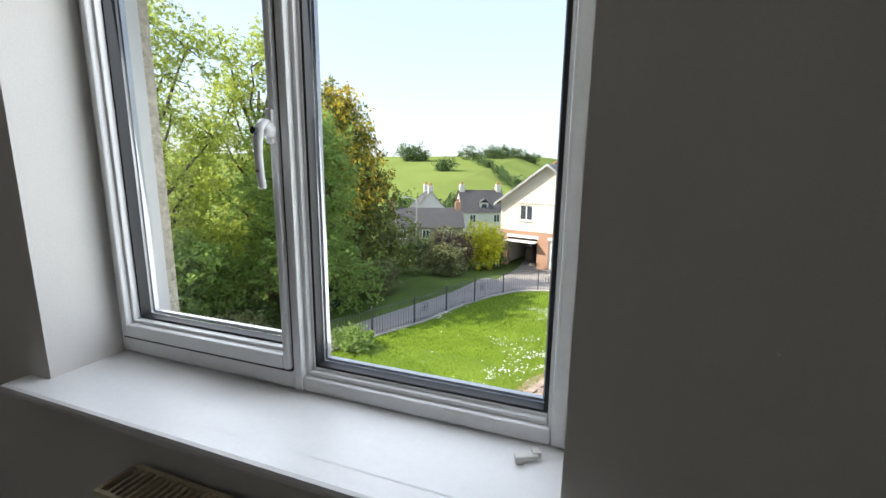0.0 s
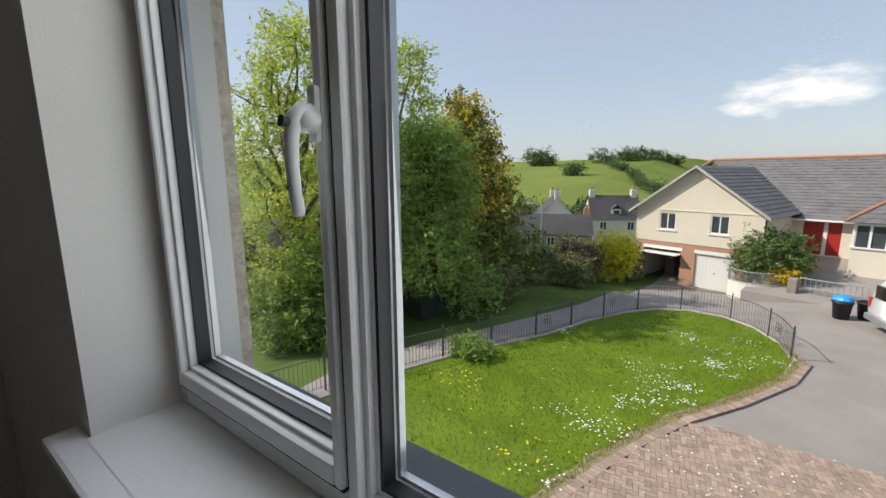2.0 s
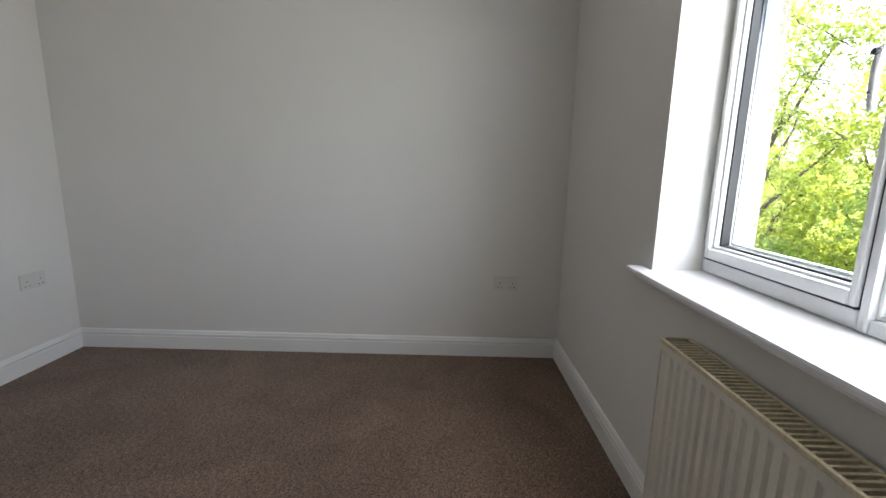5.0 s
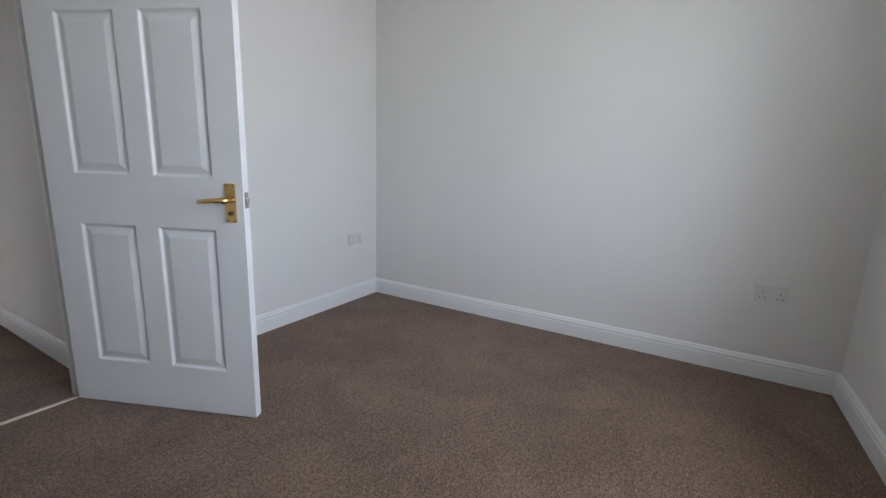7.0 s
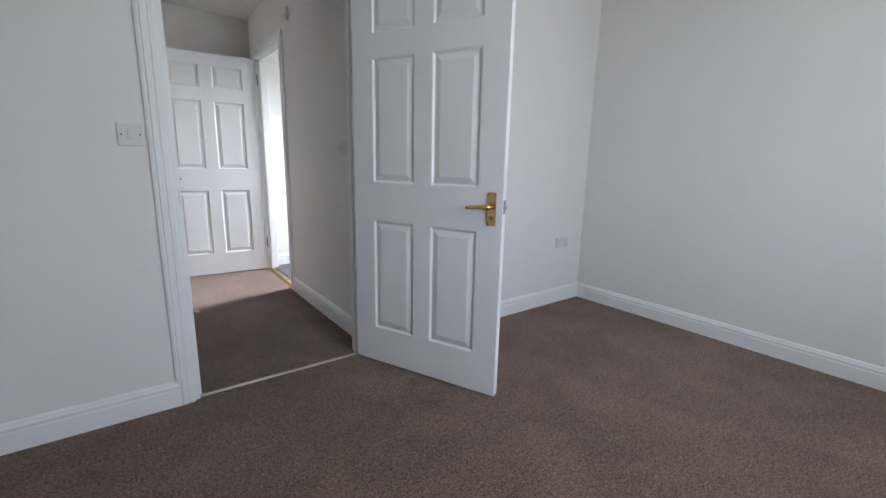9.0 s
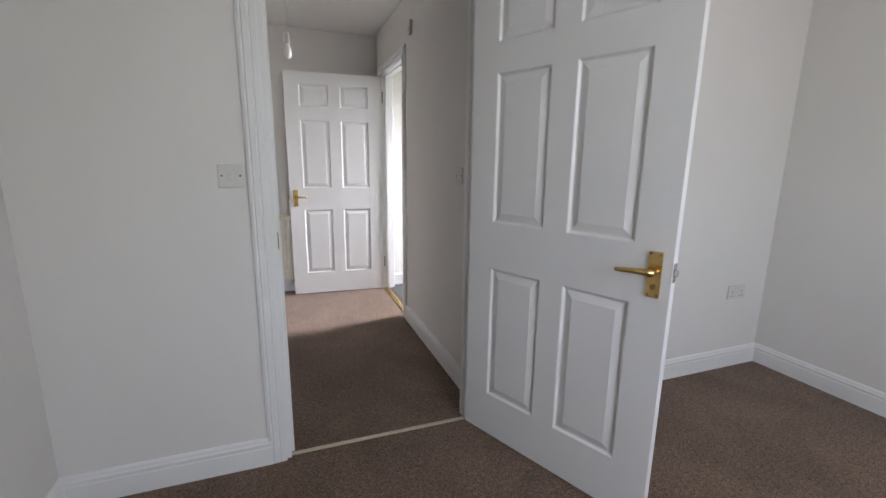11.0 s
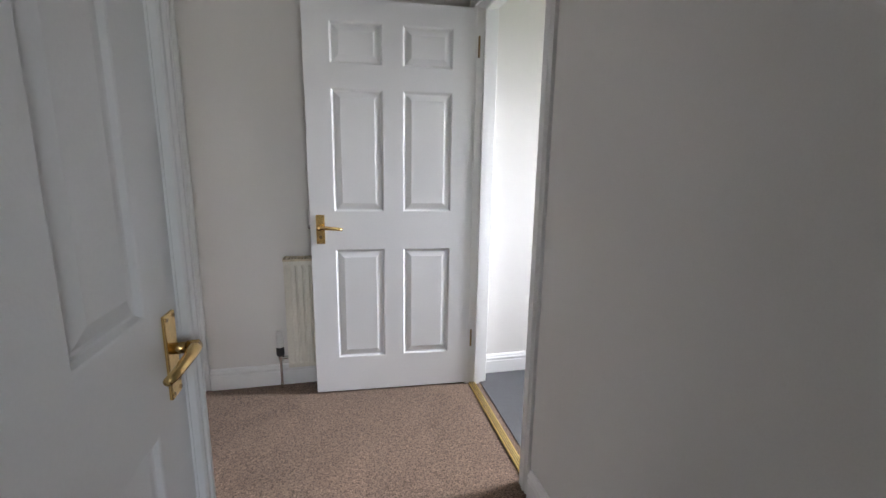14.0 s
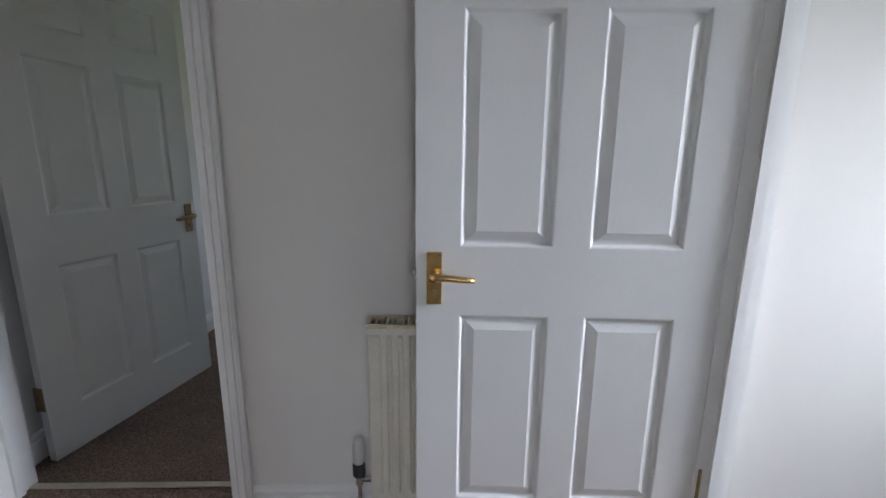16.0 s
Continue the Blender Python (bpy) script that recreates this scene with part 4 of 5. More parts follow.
ash = tree("ash_tree", (-14.9, 10.9, -5.1), crown_blobs(3, 28, 0, 0, 1.2, 11.9, 3.3, 0.75, 1.3, 0.40, 2), 30000, 0.085, M_LEAF_ASH, "tall light green ash tree with open sunlit crown", 0.24, 3)
tree("ash_tree", (-14.2, 16.0, -5.0), crown_blobs(5, 22, 0, 0, 2.2, 12.0, 2.7, 0.7, 1.25, 0.45, 2), 22000, 0.09, M_LEAF_ASH, "tall light green ash tree behind the maple", 0.22, 5)
tree("maple_tree", (-10.9, 14.7, -4.8), crown_blobs(11, 24, 0.2, 0, 1.5, 8.0, 2.9, 0.8, 1.4), 30000, 0.10, M_LEAF_MAPLE, "dense mid-green maple with drooping layered branches", 0.20, 11, 0.5)
tree("sapling", (-12.4, 9.9, -4.9), crown_blobs(21, 10, 0, 0, 0.5, 3.6, 1.5, 0.6, 1.0), 9000, 0.10, M_LEAF_MAPLE, "leafy green sapling at the garden edge", 0.09, 21)

for ax, ay, az, turn in ((-21.0, 17.5, -8.2, 70), (-20.0, 24.5, -8.4, 30)):
    copy_thing(ash, pose(ax, ay, az, 0, 0, turn))


def conifer_blobs(h, r, n, seed):
    g = random.Random(seed)
    out = []
    for i in range(n):
        k = (i + 0.5) / n
        a = i * 2.4
        s = (0.95 - 0.55 * k) * g.uniform(0.8, 1.15) * r * 0.42
        rr = r * (1 - k) ** 0.75 * 0.72
        out.append((rr * math.cos(a), rr * math.sin(a), 0.5 + h * k, s, s, s * 0.95))
    return out


cb = conifer_blobs(10.2, 4.9, 44, 2)
tree("conifer_tree", (-14.2, 22.1, -5.3), cb, 30000, 0.13, M_LEAF_CON, "large dark green conifer with golden tips", 0.3, 6, 0.0, 0.7,
     second=([(b[0] * 1.12, b[1] * 1.12, b[2] + 0.15, b[3], b[4], b[5]) for b in cb[18:]], 9000, M_LEAF_GOLD, "golden yellow shoot tips"))


def shrub(name, x, y, r, h, leaf_mat, n, label, size=0.09, seed=1, wide=1.0, z=None):
    g = random.Random(seed)
    bl = [(0, 0, h * 0.5, r * 0.8 * wide, r * 0.8, h * 0.5)]
    for i in range(6):
        a = i * 1.047 + g.uniform(-0.3, 0.3)
        bl.append((math.cos(a) * r * 0.45 * wide, math.sin(a) * r * 0.45, h * g.uniform(0.4, 0.66), r * 0.5, r * 0.5, h * 0.36))
    return tree(name, (x, y, ground_z(x, y) if z is None else z), bl, n, size, leaf_mat, label, 0.04, seed)


shrub("yellow_hedge", -6.5, 26.8, 1.5, 3.1, M_LEAF_YEL, 9000, "bright yellow-green clipped hedge bush", 0.08, 1)
shrub("green_hedge", -6.2, 28.6, 1.1, 2.4, M_LEAF_DK, 3500, "dark green bush by the garage", 0.09, 2)
shrub("copper_shrub", -8.1, 25.2, 1.5, 2.3, M_LEAF_RED, 5000, "coppery brown garden shrub", 0.09, 3)
shrub("variegated_shrub", -7.6, 22.2, 1.35, 1.9, M_LEAF_OLIVE, 5500, "olive and cream variegated rounded shrub", 0.08, 4)
shrub("round_bush", -9.0, 17.3, 1.0, 1.45, M_LEAF_OLIVE, 4500, "rounded grey-green bush in the border", 0.07, 5)
shrub("lawn_shrub", -6.55, 11.15, 0.62, 0.55, M_LEAF_MAPLE, 2400, "low green shrub at the lawn's edge", 0.06, 6, 1.2, -4.26)
shrub("garden_shrub", -9.6, 29.2, 1.6, 2.7, M_LEAF_OLIVE, 4500, "soft green garden shrub", 0.1, 7)
shrub("garden_shrub", -12.2, 30.0, 1.5, 1.9, M_LEAF_FAR, 3500, "soft green garden shrub", 0.1, 8)
shrub("thicket_bush", -13.4, 8.9, 1.5, 3.0, M_LEAF_MAPLE, 7000, "tall leafy green bush below the ash tree", 0.09, 31, 1.2, -5.1)
shrub("thicket_bush", -12.9, 11.6, 1.6, 3.6, M_LEAF_MAPLE, 8000, "tall leafy green bush below the ash tree", 0.09, 32, 1.2, -5.0)
shrub("thicket_bush", -15.6, 13.4, 2.0, 4.4, M_LEAF_ASH, 9000, "tall yellow-green bush among the trees", 0.09, 33, 1.2, -5.2)
shrub("thicket_bush", -17.6, 9.8, 1.9, 4.2, M_LEAF_OLIVE, 8000, "shaded green bush behind the ash tree", 0.09, 34, 1.2, -5.3)
shrub("border_plant", -10.6, 15.0, 0.7, 0.8, M_LEAF_ASH, 1500, "bright green border plant", 0.08, 9)
shrub("border_plant", -10.6, 10.6, 0.9, 1.1, M_LEAF_OLIVE, 2500, "bright green border plant", 0.08, 10)
shrub("border_plant", -12.0, 12.0, 1.2, 1.3, M_LEAF_DK, 3500, "dark leafy border plant", 0.09, 12)
shrub("dome_conifer", 0.95, 28.0, 1.85, 2.8, M_LEAF_DK, 17000, "dense dark green domed conifer by the wall", 0.08, 13, 1.0, -4.3)
shrub("flowering_shrub", 1.5, 26.9, 0.62, 0.75, M_YELLOW, 2200, "bright yellow flowering shrub on the wall", 0.06, 14, 1.2, -4.05)
shrub("flowering_shrub", 2.3, 29.6, 0.6, 1.3, M_YELLOW, 1400, "bright yellow flowering shrub by the path", 0.06, 15, 1.0, -4.2)

# dark timber shed under the trees
shed = empty("garden_shed", pose(-11.2, 14.9, ground_z(-11.2, 14.9), 0, 0, -30), "dark green timber garden shed in shade", "shed")
for i in range(10):
    part("board", box(-1.3 + i * 0.262, -0.9, 0, -1.3 + i * 0.262 + 0.254, -0.86, 1.9, 0.006), M_SHED, shed)
part("walls", box(-1.3, -0.86, 0, 1.32, 0.9, 1.9), M_SHED, shed)
rf = bmesh.new()
for q in (((-1.4, -1.05, 1.86), (1.42, -1.05, 1.86), (1.42, 0, 2.4), (-1.4, 0, 2.4)), ((-1.4, 1.05, 1.86), (-1.4, 0, 2.4), (1.42, 0, 2.4), (1.42, 1.05, 1.86))):
    rf.faces.new([rf.verts.new(c) for c in q])
bmesh.ops.solidify(rf, geom=rf.faces[:], thickness=0.05)
part("roof", rf, M_SLATE, shed)

# iron fence round the lawn
FENCE = [(-8.8, 5.2), (-8.3, 7.2)] + LAWN[0:12]


def along(pts, step):
    out, carry = [], 0.0
    for (x0, y0), (x1, y1) in zip(pts, pts[1:]):
        L = math.hypot(x1 - x0, y1 - y0)
        d = carry
        while d < L:
            out.append((x0 + (x1 - x0) * d / L, y0 + (y1 - y0) * d / L, math.atan2(y1 - y0, x1 - x0)))
            d += step
        carry = d - L
    return out


fence = empty("iron_fence", pose(0, 0, -4.28), "curved grey iron railing with scroll panels round the lawn", "fence")
for z, r in ((0.10, 0.008), (0.92, 0.015)):
    part("rail", tube([(x - 0.12, y + 0.08, z) for x, y in FENCE], r, 6), M_IRON, fence)
bar_me = None
for k, (x, y, a) in enumerate(along(FENCE, 0.115)):
    if bar_me is None:
        ob = part("baluster", box(-0.0045, -0.0045, 0.02, 0.0045, 0.0045, 0.92), M_IRON, fence)
        bar_me = ob.data
    else:
        ob = new("baluster", bar_me)
        ob.parent = fence
    ob.location = (x - 0.12, y + 0.08, 0)
post_me = None
for x, y, a in along(FENCE, 1.85):
    if post_me is None:
        ob = part("post", box(-0.022, -0.022, -0.1, 0.022, 0.022, 1.05, 0.006), M_IRON, fence)
        post_me = ob.data
    else:
        ob = new("post", post_me)
        ob.parent = fence
    ob.location = (x - 0.12, y + 0.08, 0)
for x, y, a in along(FENCE, 1.85)[1::2]:
    sc = bmesh.new()
    for k in range(4):
        th = k * math.pi / 2 + 0.785
        cx, cz = 0.10 * math.cos(th), 0.52 + 0.10 * math.sin(th)
        merge(sc, tube([(cx + 0.08 * math.cos(j * 0.785), 0, cz + 0.08 * math.sin(j * 0.785)) for j in range(9)], 0.010, 5))
    ob = part("scroll_panel", sc, M_IRON, fence, "iron scroll rosette")
    ob.matrix_local = pose(x - 0.12 + 0.5 * math.cos(a), y + 0.08 + 0.5 * math.sin(a), 0, 0, 0, math.degrees(a))


# ---- the neighbouring bungalow ----
HM = pose(-6.04, 29.95, -5.3, 0, 0, -15.7)
house = empty("neighbour_house", HM, "cream rendered house with brick garages and slate roof", "house")


def quad_slab(pts, thick):
    bm = bmesh.new()
    bm.faces.new([bm.verts.new(p) for p in pts])
    bmesh.ops.solidify(bm, geom=bm.faces[:], thickness=thick)
    return bm


def h_wall(u0, v0, u1, v1, z0, z1, material, holes=(), name="wall"):
    """A facade wall facing -v between u0 and u1, with holes."""
    bm = bmesh.new()
    at = u0
    for a, b, lo, hi in sorted(holes):
        add_box(bm, at, v0, z0, a, v1, z1)
        if lo - z0 > 0.01:
            add_box(bm, a, v0, z0, b, v1, lo)
        if z1 - hi > 0.01:
            add_box(bm, a, v0, hi, b, v1, z1)
        at = b
    add_box(bm, at, v0, z0, u1, v1, z1)
    return part(name, bm, material, house)


GW = 6.85
h_wall(0, 0, GW, 0.25, -0.6, 2.5, M_HBRICK, [(0.62, 2.85, -0.6, 2.02), (3.65, 5.75, -0.6, 2.02)], "brick_wall")
h_wall(0, -0.03, GW, 0.25, 2.5, 4.6, M_RENDER, [(1.45, 2.42, 3.25, 4.30), (4.30, 5.25, 3.25, 4.30)], "render_wall")
gb = bmesh.new()
for v in (-0.03, 0.25):
    gb.faces.new([gb.verts.new(p) for p in ((0, v, 4.6), (GW, v, 4.6), (GW / 2, v, 7.0))])
part("gable", gb, M_RENDER, house)
part("band", box(-0.02, -0.07, 4.42, GW + 0.02, -0.028, 4.47), M_RENDER, house)
part("side_wall", box(0, 0.25, -0.6, 0.25, 12, 4.6), M_RENDER, house)
part("side_wall", box(GW - 0.25, 0.25, -0.6, GW, 6, 4.6), M_RENDER, house)


def h_window(u0, u1, z0, z1, v, bays=2):
    w = part("window", box(u0 - 0.08, v - 0.06, z0 - 0.09, u1 + 0.08, v + 0.02, z0, 0.01), M_WHITE, house, "white framed window")
    b = bmesh.new()
    for x in span(u0 + 0.03, u1 - 0.03, bays):
        add_box(b, x - 0.035, v + 0.03, z0, x + 0.035, v + 0.11, z1)
    add_box(b, u0, v + 0.03, z0, u1, v + 0.11, z0 + 0.07)
    add_box(b, u0, v + 0.03, z1 - 0.07, u1, v + 0.11, z1)
    part("frame", b, M_WHITE, w)
    e = span(u0 + 0.03, u1 - 0.03, bays)
    for a, c in zip(e, e[1:]):
        part("pane", box(a + 0.035, v + 0.065, z0 + 0.07, c - 0.035, v + 0.075, z1 - 0.07), M_PANE, w)
    return w


h_window(1.45, 2.42, 3.25, 4.30, -0.03)
h_window(4.30, 5.25, 3.25, 4.30, -0.03)
g2 = part("garage_door", box(3.65, 0.10, 0.0, 5.75, 0.16, 2.02, 0.01), M_WHITE, house, "closed white up-and-over garage door")
for i in range(1, 14):
    part("rib", box(3.66 + i * 0.148, 0.088, 0.05, 3.66 + i * 0.148 + 0.02, 0.101, 1.95), M_WHITE, g2)
part("handle", box(4.66, 0.06, 0.95, 4.74, 0.10, 1.0), M_BLACK, g2)
part("garage_door", box(0.62, -0.62, 1.78, 2.85, 0.5, 1.84, 0.01), M_WHITE, house, "raised white up-and-over garage door")
part("garage_lintel", box(0.55, -0.02, 2.02, 2.92, 0.02, 2.22), M_WHITE, house)
part("garage_lintel", box(3.58, -0.02, 2.02, 5.82, 0.02, 2.22), M_WHITE, house)
part("garage_inside", box(0.4, 4.6, -0.3, 3.4, 4.7, 2.5), M_STONE, house, "dim garage back wall")
part("garage_inside", box(3.3, 0.3, -0.3, 3.4, 4.6, 2.5), M_STONE, house)
part("garage_inside", box(0.25, 0.26, 2.4, 3.4, 4.7, 2.5), M_STONE, house)
for x, y, w, h in ((0.8, 2.6, 0.6, 0.9), (1.5, 3.0, 0.8, 0.6), (2.3, 2.4, 0.5, 1.2)):
    part("stored_box", box(x, y, -0.1, x + w, y + 0.5, h, 0.03), M_STONE, house)
for a, b, thick in (((-0.35, -0.45, 4.35), (GW / 2, -0.45, 7.08), 0.16), ((GW + 0.35, -0.45, 4.35), (GW / 2, -0.45, 7.08), 0.16)):
    s = bmesh.new()
    pts = [(a[0], -0.47, a[2] - thick), (b[0], -0.47, b[2] - thick), b, a]
    s.faces.new([s.verts.new((p[0], -0.47, p[2])) for p in pts])
    bmesh.ops.solidify(s, geom=s.faces[:], thickness=-0.05)
    part("bargeboard", s, M_WHITE, house)


def slates(name, e0, e1, r1, r0, rows):
    """A roof slope from eave e0-e1 to ridge r0-r1 laid in lapped courses."""
    e0, e1, r0, r1 = Vector(e0), Vector(e1), Vector(r0), Vector(r1)
    nrm = (e1 - e0).cross(r0 - e0).normalized()
    if nrm.z < 0:
        nrm = -nrm
    v, f = [], []
    for i in range(rows):
        a, b = i / rows, (i + 1.15) / rows
        b = min(b, 1.0)
        A0, A1, B0, B1 = e0.lerp(r0, a), e1.lerp(r1, a), e0.lerp(r0, b), e1.lerp(r1, b)
        n = max(1, int((A1 - A0).length / 0.6))
        for k in range(n):
            s0, s1 = k / n, (k + 1) / n - 0.008
            q = [A0.lerp(A1, s0) + nrm * 0.035, A0.lerp(A1, s1) + nrm * 0.035, B0.lerp(B1, s1) + nrm * 0.008, B0.lerp(B1, s0) + nrm * 0.008]
            j = len(v)
            v += [tuple(p) for p in q] + [tuple(q[0] - nrm * 0.03), tuple(q[1] - nrm * 0.03)]
            f += [(j, j + 1, j + 2, j + 3), (j, j + 4, j + 5, j + 1)]
    under = bmesh.new()
    under.faces.new([under.verts.new(p) for p in (e0, e1, r1, r0)])
    rp = part("roof", under, M_SLATE, house, "grey slate roof slope")
    ob = new("slates", data_mesh("slates", v, f, M_SLATE))
    ob.parent = rp
    tagged(ob, "grey slate courses", kind="stuff")


slates("roof", (-0.4, -0.45, 4.3), (-0.4, 9.0, 4.3), (GW / 2, 9.0, 7.05), (GW / 2, -0.45, 7.05), 14)
slates("roof", (GW + 0.4, -0.45, 4.3), (GW + 0.4, 9.0, 4.3), (GW / 2, 9.0, 7.05), (GW / 2, -0.45, 7.05), 14)
# main range
V0 = 4.8
h_wall(GW, V0, 16, V0 + 0.25, 1.4, 4.05, M_RENDER, [(7.35, 9.05, 2.03, 4.0)], "front_wall")
slates("roof", (GW - 1.4, V0 - 0.4, 4.02), (22, V0 - 0.4, 4.02), (22, 9.4, 7.55), (0.6, 9.4, 7.55), 20)
slates("roof", (0.6, 9.4, 7.55), (-1.6, 13.5, 4.2), (-0.4, 4.0, 4.3), (-0.4, 4.0, 4.3), 3)
part("ridge_tiles", tube([(0.6, 9.4, 7.6), (22, 9.4, 7.6)], 0.10, 6), M_RIDGE, house, "terracotta ridge tiles")
part("hip_tiles", tube([(0.6, 9.4, 7.6), (-0.8, 6.2, 5.9)], 0.10, 6), M_RIDGE, house, "terracotta hip tiles")
part("gutter", tube([(GW, V0 - 0.42, 3.98), (10, V0 - 0.42, 3.98)], 0.06, 6), M_WHITE, house)
part("downpipe", tube([(GW + 0.06, -0.08, 4.2), (GW + 0.06, -0.08, 1.2)], 0.04, 8), M_BLACK, house)
fd = part("front_door", box(7.37, V0 + 0.08, 2.03, 8.28, V0 + 0.14, 4.0, 0.01), M_RED, house, "red panelled front door")
part("side_light", box(8.45, V0 + 0.08, 2.03, 9.03, V0 + 0.14, 4.0, 0.01), M_RED, house, "red side panel")
part("door_frame", box(8.28, V0 + 0.02, 2.03, 8.45, V0 + 0.16, 4.0), M_WHITE, house)
for z0, z1 in ((2.2, 2.85), (3.0, 3.4), (3.5, 3.85)):
    for x in (7.47, 7.88):
        part("door_panel", box(x, V0 + 0.07, z0, x + 0.30, V0 + 0.081, z1, 0.004), M_RED, fd)
part("letter_box", box(7.70, V0 + 0.06, 2.90, 7.95, V0 + 0.081, 2.96), M_BRASS, fd)
h_window(6.95, 7.2, 3.0, 3.9, V0 - 0.02, 1)
# bay with white windows
part("bay_wall", box(9.9, 2.0, 1.2, 13.6, V0, 2.95), M_RENDER, house)
part("bay_cill", box(9.82, 1.92, 2.95, 13.68, V0, 3.02), M_WHITE, house)
bwin = part("bay_window", box(9.9, 2.0, 4.08, 13.6, V0, 4.22), M_WHITE, house, "white bay window with many lights")
for x in span(9.93, 13.5, 6):
    part("mullion", box(x - 0.05, 2.02, 3.02, x + 0.05, 2.12, 4.08), M_WHITE, bwin)
for y in span(2.1, 4.6, 3):
    part("mullion", box(9.92, y - 0.05, 3.02, 10.02, y + 0.05, 4.08), M_WHITE, bwin)
part("pane", box(9.96, 2.07, 3.02, 13.5, 2.09, 4.08), M_PANE, bwin)
part("pane", box(9.96, 2.09, 3.02, 9.98, 4.7, 4.08), M_PANE, bwin)
slates("roof", (9.6, 1.7, 4.22), (13.9, 1.7, 4.22), (11.9, 5.6, 6.0), (11.7, 5.6, 6.0), 9)
slates("roof", (9.6, 6.0, 4.22), (9.6, 1.7, 4.22), (11.7, 5.6, 6.0), (11.7, 5.9, 6.0), 9)
part("hip_tiles", tube([(9.6, 1.7, 4.28), (11.7, 5.6, 6.05)], 0.08, 6), M_RIDGE, house)
part("hip_tiles", tube([(13.9, 1.7, 4.28), (11.9, 5.6, 6.05)], 0.08, 6), M_RIDGE, house)
ch = part("chimney", box(11.5, 8.9, 6.6, 12.5, 9.9, 9.0, 0.02), M_STONE, house, "stone chimney with red pot")
part("chimney_pot", lathe([(0.16, 9.0), (0.20, 9.05), (0.16, 9.4), (0.24, 9.45), (0.24, 9.6), (0.1, 9.68)], 12), M_RIDGE, ch).location = (12.0, 9.4, 0)
# forecourt, ramp and curved wall
fc = box(GW + 0.05, -2.6, -0.5, 16, V0 + 0.1, 1.98)
for v in fc.verts:
    if v.co.y < 0 and v.co.z > 0:
        v.co.z = 0.95
forecourt = structure(link("forecourt", fc, M_TARMAC), "raised grey forecourt before the front door")
forecourt.matrix_world = HM
arc = [(6.95 + 1.25 * math.cos(a), -0.6 + 1.3 * math.sin(a)) for a in span(math.pi, 1.95 * math.pi, 12)]
cw = bmesh.new()
for (x0, y0), (x1, y1) in zip(arc, arc[1:]):
    s = [cw.verts.new(p) for p in ((x0, y0, -0.4), (x1, y1, -0.4), (x1, y1, 1.15), (x0, y0, 1.15))]
    cw.faces.new(s)
bmesh.ops.remove_doubles(cw, verts=cw.verts[:], dist=0.001)
bmesh.ops.solidify(cw, geom=cw.faces[:], thickness=0.2)
curved = link("garden_wall", cw, M_WRENDER)
curved.matrix_world = HM
structure(curved, "curved white rendered retaining wall")
bed = link("planting_bed", box(5.95, -1.3, 0.2, 7.9, -0.55, 1.0), M_GROUND)
bed.matrix_world = HM
structure(bed, "raised earth planting bed")
rl = empty("wall_railing", HM, "white metal railing on the curved wall", "railing")
part("rail", tube([(x, y, 1.75) for x, y in arc], 0.025, 6), M_GALV, rl)
for x, y in arc:
    part("baluster", tube([(x, y, 1.1), (x, y, 1.75)], 0.018, 6), M_GALV, rl)
for (x0, y0), (x1, y1) in zip(arc, arc[1:]):
    for f in (0.25, 0.5, 0.75):
        x, y = x0 + (x1 - x0) * f, y0 + (y1 - y0) * f
        part("baluster", tube([(x, y, 1.1), (x, y, 1.75)], 0.012, 6), M_GALV, rl)
wr = empty("forecourt_railing", HM, "low grey railing along the forecourt edge", "railing")
for z in (1.35, 1.78):
    part("rail", tube([(8.9, -1.6, z), (11.2, -1.6, z)], 0.03, 6), M_GALV, wr)
for x in span(8.9, 11.2, 12):
    part("baluster", tube([(x, -1.6, 0.9), (x, -1.6, 1.78)], 0.018, 6), M_GALV, wr)
pier = link("stone_pier", box(8.5, -1.9, 0.3, 8.85, -1.5, 1.75, 0.03), M_STONE)
pier.matrix_world = HM
tagged(pier, "rough stone gate pier by the drive", "pier")


# ---- bins, van, lamp ----
def bin_(x, y, material, label):
    b = empty("dustbin", pose(x, y, ground_z(x, y)), label, "bin", "bins by the drive")
    part("body", lathe([(0.24, 0.0), (0.31, 0.62), (0.34, 0.63), (0.34, 0.68), (0.30, 0.68), (0.24, 0.1)], 18), material, b, "", True)
    return b


bin_(3.2, 22.6, M_BLACK, "black plastic dustbin heaped with blue bags")
bag = lathe([(0.28, 0.0), (0.34, 0.10), (0.24, 0.22), (0.10, 0.28), (0.02, 0.30)], 11)
for v in bag.verts:
    v.co += Vector((noise.noise(v.co * 6) * 0.06, noise.noise(v.co * 5 + Vector((3, 1, 0))) * 0.06, 0))
bo = link("refuse_bag", bag, M_BLUE)
bo.matrix_world = pose(3.2, 22.6, ground_z(3.2, 22.6) + 0.66)
tagged(bo, "bright blue plastic bag in the dustbin", "bag")
bin_(3.95, 22.9, M_BLACK, "black open plastic dustbin")

